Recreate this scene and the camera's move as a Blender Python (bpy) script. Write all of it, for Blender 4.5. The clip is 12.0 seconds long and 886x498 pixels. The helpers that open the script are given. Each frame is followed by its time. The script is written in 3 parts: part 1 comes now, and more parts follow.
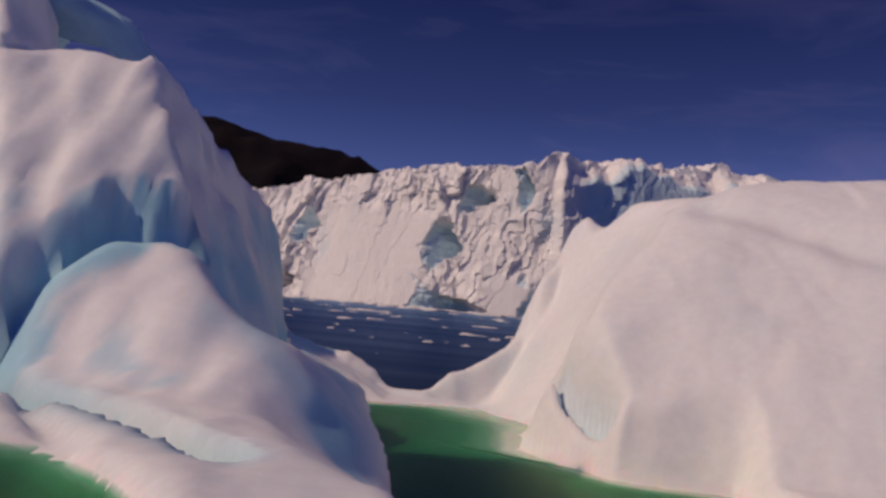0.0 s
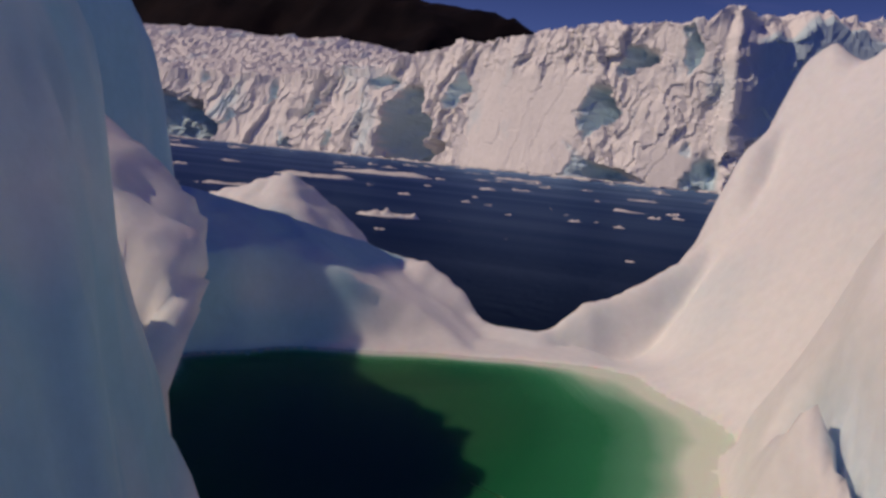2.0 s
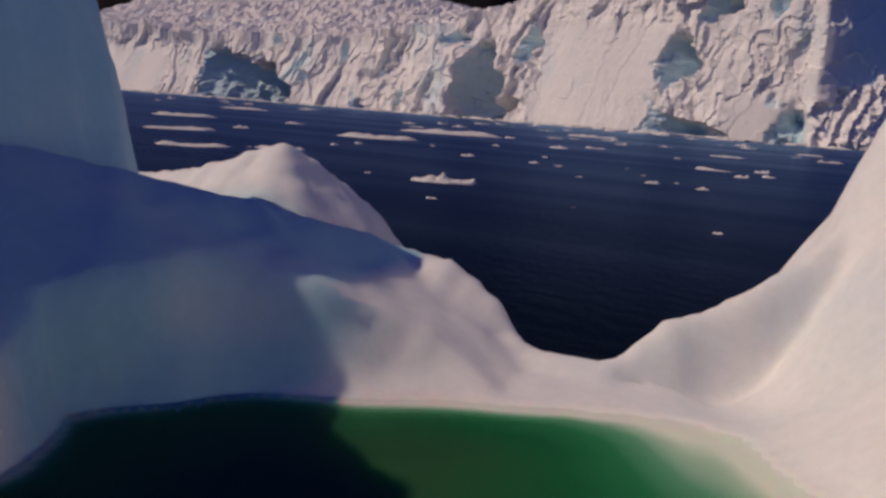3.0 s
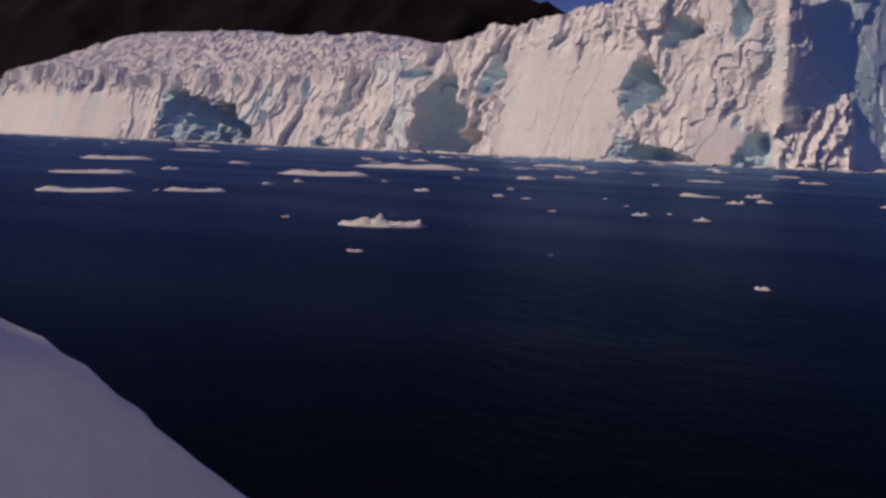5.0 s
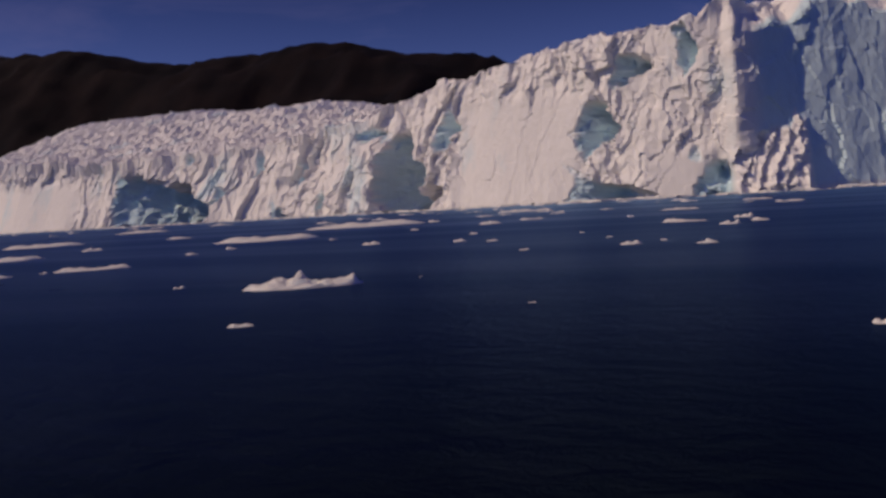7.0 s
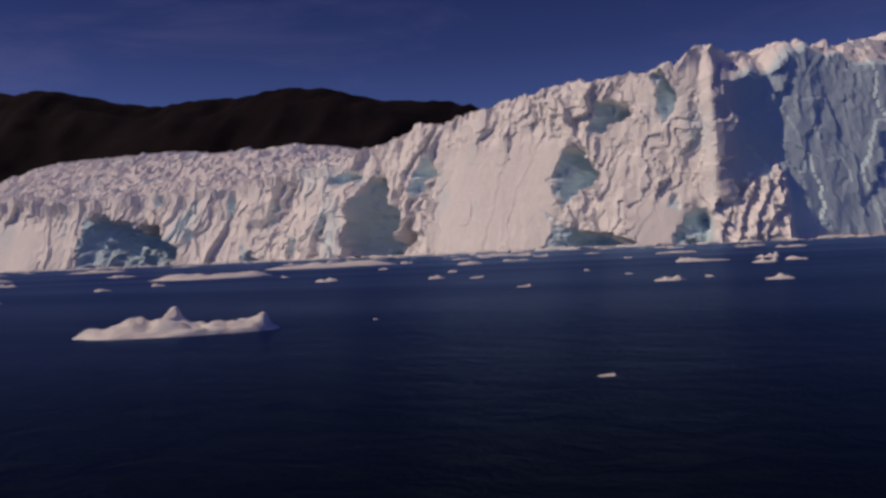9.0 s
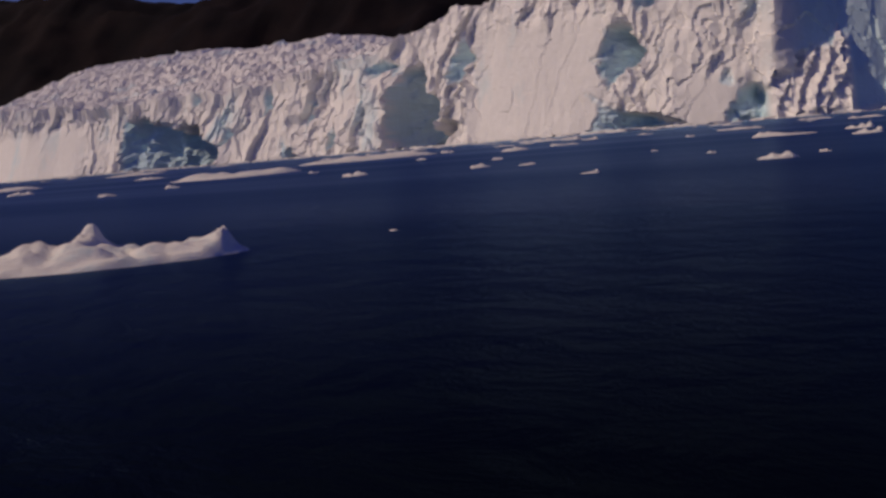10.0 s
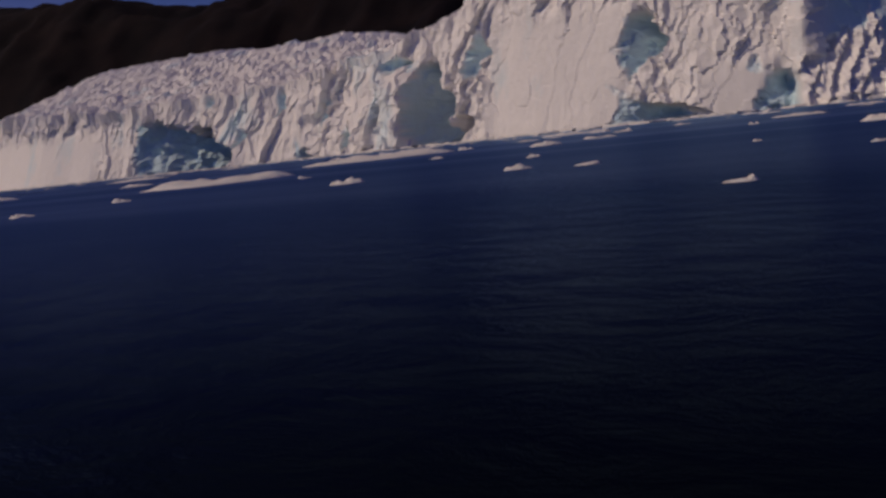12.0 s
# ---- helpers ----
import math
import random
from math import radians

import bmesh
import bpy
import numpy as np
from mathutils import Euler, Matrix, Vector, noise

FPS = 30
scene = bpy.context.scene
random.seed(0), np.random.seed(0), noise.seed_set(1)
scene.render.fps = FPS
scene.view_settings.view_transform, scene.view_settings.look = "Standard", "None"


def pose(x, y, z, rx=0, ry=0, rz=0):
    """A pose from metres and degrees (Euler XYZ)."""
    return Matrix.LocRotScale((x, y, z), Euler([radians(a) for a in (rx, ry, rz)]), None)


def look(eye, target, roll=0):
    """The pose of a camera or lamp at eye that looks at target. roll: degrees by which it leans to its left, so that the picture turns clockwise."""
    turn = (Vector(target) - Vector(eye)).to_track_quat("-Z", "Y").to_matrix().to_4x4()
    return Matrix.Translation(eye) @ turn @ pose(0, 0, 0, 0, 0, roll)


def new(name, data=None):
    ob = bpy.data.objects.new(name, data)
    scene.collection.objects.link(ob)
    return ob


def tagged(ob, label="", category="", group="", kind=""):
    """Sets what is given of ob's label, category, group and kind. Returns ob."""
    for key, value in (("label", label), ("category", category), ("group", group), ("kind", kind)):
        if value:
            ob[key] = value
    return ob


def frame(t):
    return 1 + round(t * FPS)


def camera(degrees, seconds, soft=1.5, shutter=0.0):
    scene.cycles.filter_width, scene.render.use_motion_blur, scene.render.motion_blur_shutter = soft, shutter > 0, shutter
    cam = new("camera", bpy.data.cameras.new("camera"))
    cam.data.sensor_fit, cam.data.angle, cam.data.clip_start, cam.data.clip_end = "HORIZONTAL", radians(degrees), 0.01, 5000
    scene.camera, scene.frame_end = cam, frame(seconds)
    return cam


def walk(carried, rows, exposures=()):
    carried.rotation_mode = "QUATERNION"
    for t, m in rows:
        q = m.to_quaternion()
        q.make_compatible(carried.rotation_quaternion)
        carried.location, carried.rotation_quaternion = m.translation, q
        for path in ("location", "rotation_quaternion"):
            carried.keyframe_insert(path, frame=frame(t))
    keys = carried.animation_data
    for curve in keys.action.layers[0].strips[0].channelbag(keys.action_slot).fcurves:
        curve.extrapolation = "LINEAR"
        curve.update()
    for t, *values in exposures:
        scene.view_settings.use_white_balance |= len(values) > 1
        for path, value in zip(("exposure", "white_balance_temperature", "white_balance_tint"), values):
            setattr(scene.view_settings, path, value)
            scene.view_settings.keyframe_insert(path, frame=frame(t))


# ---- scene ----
cam = camera(57.7, 12.0, 3.0)
PATH = [
    (0, (-1.413, 3.449, 8.1), (-1.668, 5.428, 8.236), 5.1),
    (0.2, (-1.662, 5.934, 8.345), (-1.892, 7.914, 8.511), 6.0),
    (0.4, (-1.435, 8.428, 8.405), (-1.674, 10.407, 8.577), 6.8),
    (0.5, (-1.544, 9.567, 8.317), (-1.789, 11.545, 8.487), 6.5),
    (0.7, (-1.823, 11.86, 8.676), (-2.089, 13.836, 8.829), 6.9),
    (1, (-1.908, 15.128, 8.644), (-2.227, 17.098, 8.77), 6.5),
    (1.2, (-2.167, 17.243, 8.724), (-2.534, 19.207, 8.823), 7.3),
    (1.5, (-2.504, 20.57, 8.789), (-2.957, 22.518, 8.792), 6.5),
    (1.8, (-2.691, 24.126, 8.732), (-3.231, 26.047, 8.606), 5.4),
    (2, (-3.335, 26.549, 8.98), (-3.928, 28.446, 8.755), 5.6),
    (2.3, (-3.611, 30.055, 9.118), (-4.276, 31.918, 8.826), 5.9),
    (2.5, (-4.153, 31.972, 9.184), (-4.857, 33.818, 8.872), 5.0),
    (2.7, (-4.385, 33.562, 9.34), (-5.12, 35.393, 9.012), 4.9),
    (4.3, (-9.078, 51.77, 8.464), (-9.882, 53.565, 8.099), 2.3),
    (4.5, (-9.664, 53.63, 8.378), (-10.437, 55.445, 8.051), 2.7),
    (5, (-10.98, 59.197, 8.092), (-11.676, 61.055, 7.84), 2.2),
    (5.5, (-12.285, 63.79, 7.599), (-12.939, 65.664, 7.354), 0.3),
    (6, (-13.58, 68.688, 6.891), (-14.208, 70.571, 6.64), -1.2),
    (6.5, (-14.945, 73.807, 6.197), (-15.577, 75.693, 5.987), -2.5),
    (7, (-15.903, 78.51, 5.464), (-16.532, 80.405, 5.356), -3.4),
    (7.5, (-17.704, 84.399, 4.688), (-18.323, 86.301, 4.675), -3.1),
    (7.7, (-18.549, 86.339, 4.43), (-19.158, 88.244, 4.442), -2.6),
    (9.3, (-24.474, 104.892, 2.862), (-25.035, 106.812, 2.866), -2.6),
    (9.5, (-25.358, 107.436, 2.722), (-25.941, 109.348, 2.667), -3.1),
    (10, (-27.002, 113.287, 2.686), (-27.679, 115.151, 2.428), -4.9),
    (10.5, (-28.892, 119.334, 2.655), (-29.649, 121.152, 2.302), -6.4),
    (11, (-31.153, 125.072, 2.609), (-31.93, 126.881, 2.257), -6.3),
    (11.5, (-33.026, 130.501, 2.367), (-33.801, 132.313, 2.023), -5.8),
    (12, (-35.2, 135.25, 2.513), (-35.92, 137.097, 2.252), -6.2),
]
walk(cam, [(t, look(eye, target, roll)) for t, eye, target, roll in PATH], [(0.0, -0.02, 7000, 17.5), (1.0, -0.02, 6950, 15.5), (2.5, -0.04, 6850, 12.5), (5.0, 0.02, 6950, 13), (6.5, -0.06, 6950, 13.5), (9.5, -0.08, 6950, 13.5), (10.5, -0.24, 6950, 12.5), (12.0, -0.38, 6950, 12.5)])

# ---- world, sun, exposure ----
SUN_AZ, SUN_EL = 245.0, 40.0      # compass degrees of the sun from +y towards +x, and its height
world = bpy.data.worlds.new("sky")
scene.world = world
world.use_nodes = True
wn, wl = world.node_tree.nodes, world.node_tree.links
wn.clear()
sky = wn.new("ShaderNodeTexSky")
sky.sky_type = "NISHITA"
sky.sun_disc = False
sky.sun_elevation = radians(SUN_EL)
sky.sun_rotation = radians(SUN_AZ)
sky.altitude = 1200
sky.air_density, sky.dust_density, sky.ozone_density = 1.0, 0.2, 3.0
bg = wn.new("ShaderNodeBackground")
bg.inputs["Strength"].default_value = 0.055
wout = wn.new("ShaderNodeOutputWorld")
# thin cirrus in the sky
wtc = wn.new("ShaderNodeTexCoord")
wmap = wn.new("ShaderNodeMapping")
wmap.inputs["Scale"].default_value = (1.6, 1.6, 7.0)
wmap.inputs["Rotation"].default_value = (0.25, 0.12, 0.0)
wnoise = wn.new("ShaderNodeTexNoise")
wnoise.inputs["Scale"].default_value = 2.2
wnoise.inputs["Detail"].default_value = 7.0
wnoise.inputs["Roughness"].default_value = 0.62
wnoise.inputs["Distortion"].default_value = 0.5
wramp = wn.new("ShaderNodeMapRange")
wramp.inputs["From Min"].default_value, wramp.inputs["From Max"].default_value = 0.48, 0.85
wramp.inputs["To Min"].default_value, wramp.inputs["To Max"].default_value = 0.0, 0.5
wmix = wn.new("ShaderNodeMixRGB")
wmix.inputs["Color2"].default_value = (6.0, 6.0, 7.0, 1)
wl.new(wtc.outputs["Generated"], wmap.inputs["Vector"])
wl.new(wmap.outputs["Vector"], wnoise.inputs["Vector"])
wl.new(wnoise.outputs["Fac"], wramp.inputs["Value"])
wl.new(wramp.outputs["Result"], wmix.inputs["Fac"])
wl.new(sky.outputs["Color"], wmix.inputs["Color1"])
wtint = wn.new("ShaderNodeMixRGB")
wtint.blend_type = "MULTIPLY"
wtint.inputs["Fac"].default_value = 1.0
wtint.inputs["Color2"].default_value = (0.33, 0.34, 0.71, 1)
wl.new(wmix.outputs["Color"], wtint.inputs["Color1"])
# clear polar air: pale along the horizon, deep blue overhead
wsep = wn.new("ShaderNodeSeparateXYZ")
wl.new(wtc.outputs["Generated"], wsep.inputs["Vector"])
wfall = wn.new("ShaderNodeValToRGB")
fall = wfall.color_ramp.elements
fall[0].position, fall[0].color = 0.0, (3.0, 3.2, 3.3, 1)
fall[1].position, fall[1].color = 1.0, (0.15, 0.27, 1.25, 1)
for place, shade in ((0.09, (1.6, 1.6, 1.5)), (0.24, (0.85, 0.85, 0.86)), (0.38, (0.48, 0.50, 0.60)), (0.65, (0.21, 0.31, 1.0))):
    fall.new(place).color = (*shade, 1)
wl.new(wsep.outputs["Z"], wfall.inputs["Fac"])
wgrade = wn.new("ShaderNodeMixRGB")
wgrade.blend_type = "MULTIPLY"
wgrade.inputs["Fac"].default_value = 1.0
wl.new(wtint.outputs["Color"], wgrade.inputs["Color1"])
wl.new(wfall.outputs["Color"], wgrade.inputs["Color2"])
wl.new(wgrade.outputs["Color"], bg.inputs["Color"])
wl.new(bg.outputs["Background"], wout.inputs["Surface"])

sun_data = bpy.data.lights.new("sun", "SUN")
sun_data.energy, sun_data.angle, sun_data.color = 2.2, radians(0.55), (1.0, 0.81, 0.62)
sun = new("sun", sun_data)
sa, se = radians(SUN_AZ), radians(SUN_EL)
TO_SUN = Vector((math.sin(sa) * math.cos(se), math.cos(sa) * math.cos(se), math.sin(se)))
sun.matrix_world = look(TO_SUN * 100, (0, 0, 0))


# ---- noise on arrays ----
def lattice(i, j, k, seed):
    n = (i * 374761393 + j * 668265263 + k * 2147483647 + seed * 1274126177) & 0xFFFFFFFF
    n = ((n ^ (n >> 13)) * 1274126177) & 0xFFFFFFFF
    n = n ^ (n >> 16)
    return (n & 0xFFFF) / 32767.5 - 1.0


def vnoise(x, y, z, seed=0):
    x, y, z = np.broadcast_arrays(np.asarray(x, float), np.asarray(y, float), np.asarray(z, float))
    xi, yi, zi = (np.floor(a).astype(np.int64) for a in (x, y, z))
    fx, fy, fz = x - xi, y - yi, z - zi
    fx, fy, fz = (f * f * f * (f * (f * 6 - 15) + 10) for f in (fx, fy, fz))
    out = 0.0
    for dx in (0, 1):
        for dy in (0, 1):
            for dz in (0, 1):
                w = (fx if dx else 1 - fx) * (fy if dy else 1 - fy) * (fz if dz else 1 - fz)
                out = out + w * lattice(xi + dx, yi + dy, zi + dz, seed)
    return out


def fbm(x, y, z, octaves=4, seed=0, gain=0.5, ridged=False):
    total, amp, freq = 0.0, 1.0, 1.0
    for o in range(octaves):
        n = vnoise(np.asarray(x) * freq + 17.3 * o, np.asarray(y) * freq, np.asarray(z) * freq, seed + o)
        total = total + amp * ((1 - 2 * np.abs(n)) if ridged else n)
        amp, freq = amp * gain, freq * 2.03
    return total


def facets(u, v, size_u, size_v, seed, lean=0.0):
    """Angular broken planes: each cell has its own depth and tilt. Depth in -1..1."""
    a, b = u / size_u + lean * v / size_v, v / size_v
    ia, ib = np.floor(a).astype(np.int64), np.floor(b).astype(np.int64)
    best, out = np.full(a.shape, 1e9), np.zeros(a.shape)
    for da in (-1, 0, 1):
        for db in (-1, 0, 1):
            ca, cb = ia + da, ib + db
            pa, pb = ca + 0.5 + 0.45 * lattice(ca, cb, 0, seed), cb + 0.5 + 0.45 * lattice(ca, cb, 1, seed)
            d = (a - pa) ** 2 + (b - pb) ** 2
            val = 0.55 * lattice(ca, cb, 2, seed) + 0.8 * (a - pa) * lattice(ca, cb, 3, seed) + 0.6 * (b - pb) * lattice(ca, cb, 4, seed)
            out, best = np.where(d < best, val, out), np.minimum(d, best)
    return out


def smoothstep(a, b, x):
    t = np.clip((x - a) / (b - a), 0, 1)
    return t * t * (3 - 2 * t)


def smax(a, b, k):
    h = np.clip(0.5 + 0.5 * (a - b) / k, 0, 1)
    return b * (1 - h) + a * h + k * h * (1 - h)


def smin(a, b, k):
    return -smax(-a, -b, k)


# ---- materials ----
def material(name):
    m = bpy.data.materials.new(name)
    m.use_nodes = True
    n, l = m.node_tree.nodes, m.node_tree.links
    return m, n, l, n["Principled BSDF"]


def add(n, kind, **values):
    node = n.new(kind)
    for key, value in values.items():
        node.inputs[key.replace("_", " ")].default_value = value
    return node


def ice_material(name, white, blue, scale, bump, rough=0.55, blue_from=0.52, blue_to=0.75, shade_blue=False, streak=(1, 1, 1), glow=0.0, patches=1.0):
    m, n, l, p = material(name)
    tc = n.new("ShaderNodeNewGeometry")
    mp = n.new("ShaderNodeMapping")
    mp.inputs["Scale"].default_value = streak
    l.new(tc.outputs["Position"], mp.inputs["Vector"])
    big = add(n, "ShaderNodeTexNoise", Scale=scale, Detail=6.0, Roughness=0.6)
    fine = add(n, "ShaderNodeTexNoise", Scale=scale * 14, Detail=6.0, Roughness=0.65)
    for t in (big, fine):
        l.new(mp.outputs["Vector"], t.inputs["Vector"])
    rng = n.new("ShaderNodeMapRange")
    rng.inputs["From Min"].default_value, rng.inputs["From Max"].default_value = blue_from, blue_to
    rng.inputs["To Max"].default_value = patches
    l.new(big.outputs["Fac"], rng.inputs["Value"])
    mix = n.new("ShaderNodeMixRGB")
    mix.inputs["Color1"].default_value, mix.inputs["Color2"].default_value = (*white, 1), (*blue, 1)
    # a mesh attribute paints the blue of shade into the ice
    if shade_blue:
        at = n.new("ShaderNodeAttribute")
        at.attribute_name = "shade_blue"
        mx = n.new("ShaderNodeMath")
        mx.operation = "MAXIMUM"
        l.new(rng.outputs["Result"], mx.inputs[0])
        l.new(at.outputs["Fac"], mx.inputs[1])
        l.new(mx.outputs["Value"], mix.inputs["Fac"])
    else:
        l.new(rng.outputs["Result"], mix.inputs["Fac"])
    grain = n.new("ShaderNodeMapRange")
    grain.inputs["To Min"].default_value, grain.inputs["To Max"].default_value = 0.86, 1.06
    l.new(fine.outputs["Fac"], grain.inputs["Value"])
    mul = n.new("ShaderNodeMixRGB")
    mul.blend_type = "MULTIPLY"
    mul.inputs["Fac"].default_value = 1.0
    l.new(mix.outputs["Color"], mul.inputs["Color1"])
    l.new(grain.outputs["Result"], mul.inputs["Color2"])
    l.new(mul.outputs["Color"], p.inputs["Base Color"])
    p.inputs["Roughness"].default_value = rough
    p.inputs["Specular IOR Level"].default_value = 0.25
    if glow:
        p.inputs["Subsurface Weight"].default_value = glow
        p.inputs["Subsurface Radius"].default_value = (0.8, 1.1, 1.4)
        p.inputs["Subsurface Scale"].default_value = 1.0
    add_h = n.new("ShaderNodeMath")
    add_h.operation = "MULTIPLY_ADD"
    add_h.inputs[1].default_value = 0.25
    l.new(fine.outputs["Fac"], add_h.inputs[0])
    l.new(big.outputs["Fac"], add_h.inputs[2])
    b = add(n, "ShaderNodeBump", Strength=0.6, Distance=bump)
    l.new(add_h.outputs["Value"], b.inputs["Height"])
    l.new(b.outputs["Normal"], p.inputs["Normal"])
    return m


BERG_ICE = ice_material("berg_ice", (0.88, 0.89, 0.90), (0.36, 0.66, 0.80), 0.16, 0.10, blue_from=0.5, blue_to=0.8, glow=0.2, shade_blue=True, patches=0.22)
FLOE_ICE = ice_material("floe_ice", (0.88, 0.86, 0.82), (0.62, 0.74, 0.78), 0.8, 0.16)
GLACIER_ICE = ice_material("glacier_ice", (0.91, 0.89, 0.87), (0.60, 0.80, 0.88), 0.012, 1.7, rough=0.7, blue_from=0.56, blue_to=0.8, shade_blue=True, streak=(1, 1, 0.45))


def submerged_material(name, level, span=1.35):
    """Ice under water; the water's dimming is painted in, greener and darker the deeper it lies below the level."""
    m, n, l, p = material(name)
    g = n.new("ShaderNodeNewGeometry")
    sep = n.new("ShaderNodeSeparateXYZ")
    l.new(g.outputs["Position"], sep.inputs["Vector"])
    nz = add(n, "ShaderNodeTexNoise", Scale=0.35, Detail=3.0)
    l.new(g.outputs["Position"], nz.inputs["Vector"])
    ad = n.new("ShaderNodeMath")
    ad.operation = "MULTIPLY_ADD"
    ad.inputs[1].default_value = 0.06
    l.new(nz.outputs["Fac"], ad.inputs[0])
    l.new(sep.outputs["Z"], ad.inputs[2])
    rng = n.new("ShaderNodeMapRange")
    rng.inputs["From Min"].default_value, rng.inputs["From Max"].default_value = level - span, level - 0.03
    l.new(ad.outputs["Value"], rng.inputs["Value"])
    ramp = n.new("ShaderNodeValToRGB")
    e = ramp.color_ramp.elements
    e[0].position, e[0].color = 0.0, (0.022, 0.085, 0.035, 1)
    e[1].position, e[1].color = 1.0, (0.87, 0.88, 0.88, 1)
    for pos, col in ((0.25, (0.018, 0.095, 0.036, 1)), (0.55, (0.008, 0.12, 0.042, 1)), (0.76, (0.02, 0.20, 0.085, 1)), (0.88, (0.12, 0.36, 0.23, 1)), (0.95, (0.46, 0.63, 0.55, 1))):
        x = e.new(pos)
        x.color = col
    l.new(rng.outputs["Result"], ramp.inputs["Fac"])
    l.new(ramp.outputs["Color"], p.inputs["Base Color"])
    p.inputs["Roughness"].default_value = 0.9
    p.inputs["Specular IOR Level"].default_value = 0.0
    p.inputs["Subsurface Weight"].default_value = 0.8
    p.inputs["Subsurface Radius"].default_value = (0.3, 1.0, 0.7)
    p.inputs["Subsurface Scale"].default_value = 5.0
    return m


def pool_material():
    m, n, l, p = material("meltwater")
    n.remove(p)
    out = n["Material Output"]
    tr = n.new("ShaderNodeBsdfTransparent")
    gl = n.new("ShaderNodeBsdfGlossy")
    gl.inputs["Roughness"].default_value = 0.32
    gl.inputs["Color"].default_value = (0.36, 0.66, 0.42, 1)
    fr = n.new("ShaderNodeFresnel")
    fr.inputs["IOR"].default_value = 1.33
    mix = n.new("ShaderNodeMixShader")
    g = n.new("ShaderNodeNewGeometry")
    nz = add(n, "ShaderNodeTexNoise", Scale=1.6, Detail=4.0)
    l.new(g.outputs["Position"], nz.inputs["Vector"])
    b = add(n, "ShaderNodeBump", Strength=0.25, Distance=0.05)
    l.new(nz.outputs["Fac"], b.inputs["Height"])
    l.new(b.outputs["Normal"], gl.inputs["Normal"])
    l.new(fr.outputs["Fac"], mix.inputs["Fac"])
    l.new(tr.outputs["BSDF"], mix.inputs[1])
    l.new(gl.outputs["BSDF"], mix.inputs[2])
    l.new(mix.outputs["Shader"], out.inputs["Surface"])
    return m


def sea_material():
    m, n, l, p = material("sea_water")
    g = n.new("ShaderNodeNewGeometry")
    mp = n.new("ShaderNodeMapping")
    mp.inputs["Rotation"].default_value = (0, 0, radians(12))
    mp.inputs["Scale"].default_value = (0.7, 1.0, 1.0)
    l.new(g.outputs["Position"], mp.inputs["Vector"])
    w1 = add(n, "ShaderNodeTexNoise", Scale=0.75, Detail=7.0, Roughness=0.62, Distortion=0.3)
    w2 = add(n, "ShaderNodeTexNoise", Scale=0.07, Detail=3.0, Roughness=0.5)
    patch = add(n, "ShaderNodeTexNoise", Scale=0.012, Detail=4.0, Roughness=0.6)
    for t in (w1, w2, patch):
        l.new(mp.outputs["Vector"], t.inputs["Vector"])
    h = n.new("ShaderNodeMath")
    h.operation = "MULTIPLY_ADD"
    h.inputs[1].default_value = 2.0
    l.new(w2.outputs["Fac"], h.inputs[0])
    l.new(w1.outputs["Fac"], h.inputs[2])
    b = add(n, "ShaderNodeBump", Strength=0.55, Distance=0.6)
    l.new(h.outputs["Value"], b.inputs["Height"])
    ramp = n.new("ShaderNodeMapRange")
    ramp.inputs["From Min"].default_value, ramp.inputs["From Max"].default_value = 0.35, 0.7
    ramp.inputs["To Min"].default_value, ramp.inputs["To Max"].default_value = 0.27, 0.36
    l.new(patch.outputs["Fac"], ramp.inputs["Value"])
    n.remove(p)
    body = n.new("ShaderNodeBsdfDiffuse")
    body.inputs["Color"].default_value = (0.0014, 0.0024, 0.0036, 1)
    gloss = n.new("ShaderNodeBsdfGlossy")
    # wind bands, drawn out along the shore
    wind = n.new("ShaderNodeMapping")
    wind.inputs["Scale"].default_value = (0.0035, 0.03, 1.0)
    wind.inputs["Rotation"].default_value = (0, 0, radians(-14))
    l.new(g.outputs["Position"], wind.inputs["Vector"])
    band = add(n, "ShaderNodeTexNoise", Scale=1.0, Detail=4.0, Roughness=0.55, Distortion=0.6)
    l.new(wind.outputs["Vector"], band.inputs["Vector"])
    tone = n.new("ShaderNodeValToRGB")
    tone.color_ramp.elements[0].position, tone.color_ramp.elements[0].color = 0.38, (0.19, 0.34, 0.58, 1)
    tone.color_ramp.elements[1].position, tone.color_ramp.elements[1].color = 0.68, (0.36, 0.55, 0.80, 1)
    l.new(band.outputs["Fac"], tone.inputs["Fac"])
    l.new(tone.outputs["Color"], gloss.inputs["Color"])
    l.new(ramp.outputs["Result"], gloss.inputs["Roughness"])
    fr = n.new("ShaderNodeFresnel")
    fr.inputs["IOR"].default_value = 1.135
    mix = n.new("ShaderNodeMixShader")
    l.new(b.outputs["Normal"], gloss.inputs["Normal"])
    l.new(fr.outputs["Fac"], mix.inputs["Fac"])
    l.new(body.outputs["BSDF"], mix.inputs[1])
    l.new(gloss.outputs["BSDF"], mix.inputs[2])
    l.new(mix.outputs["Shader"], n["Material Output"].inputs["Surface"])
    return m


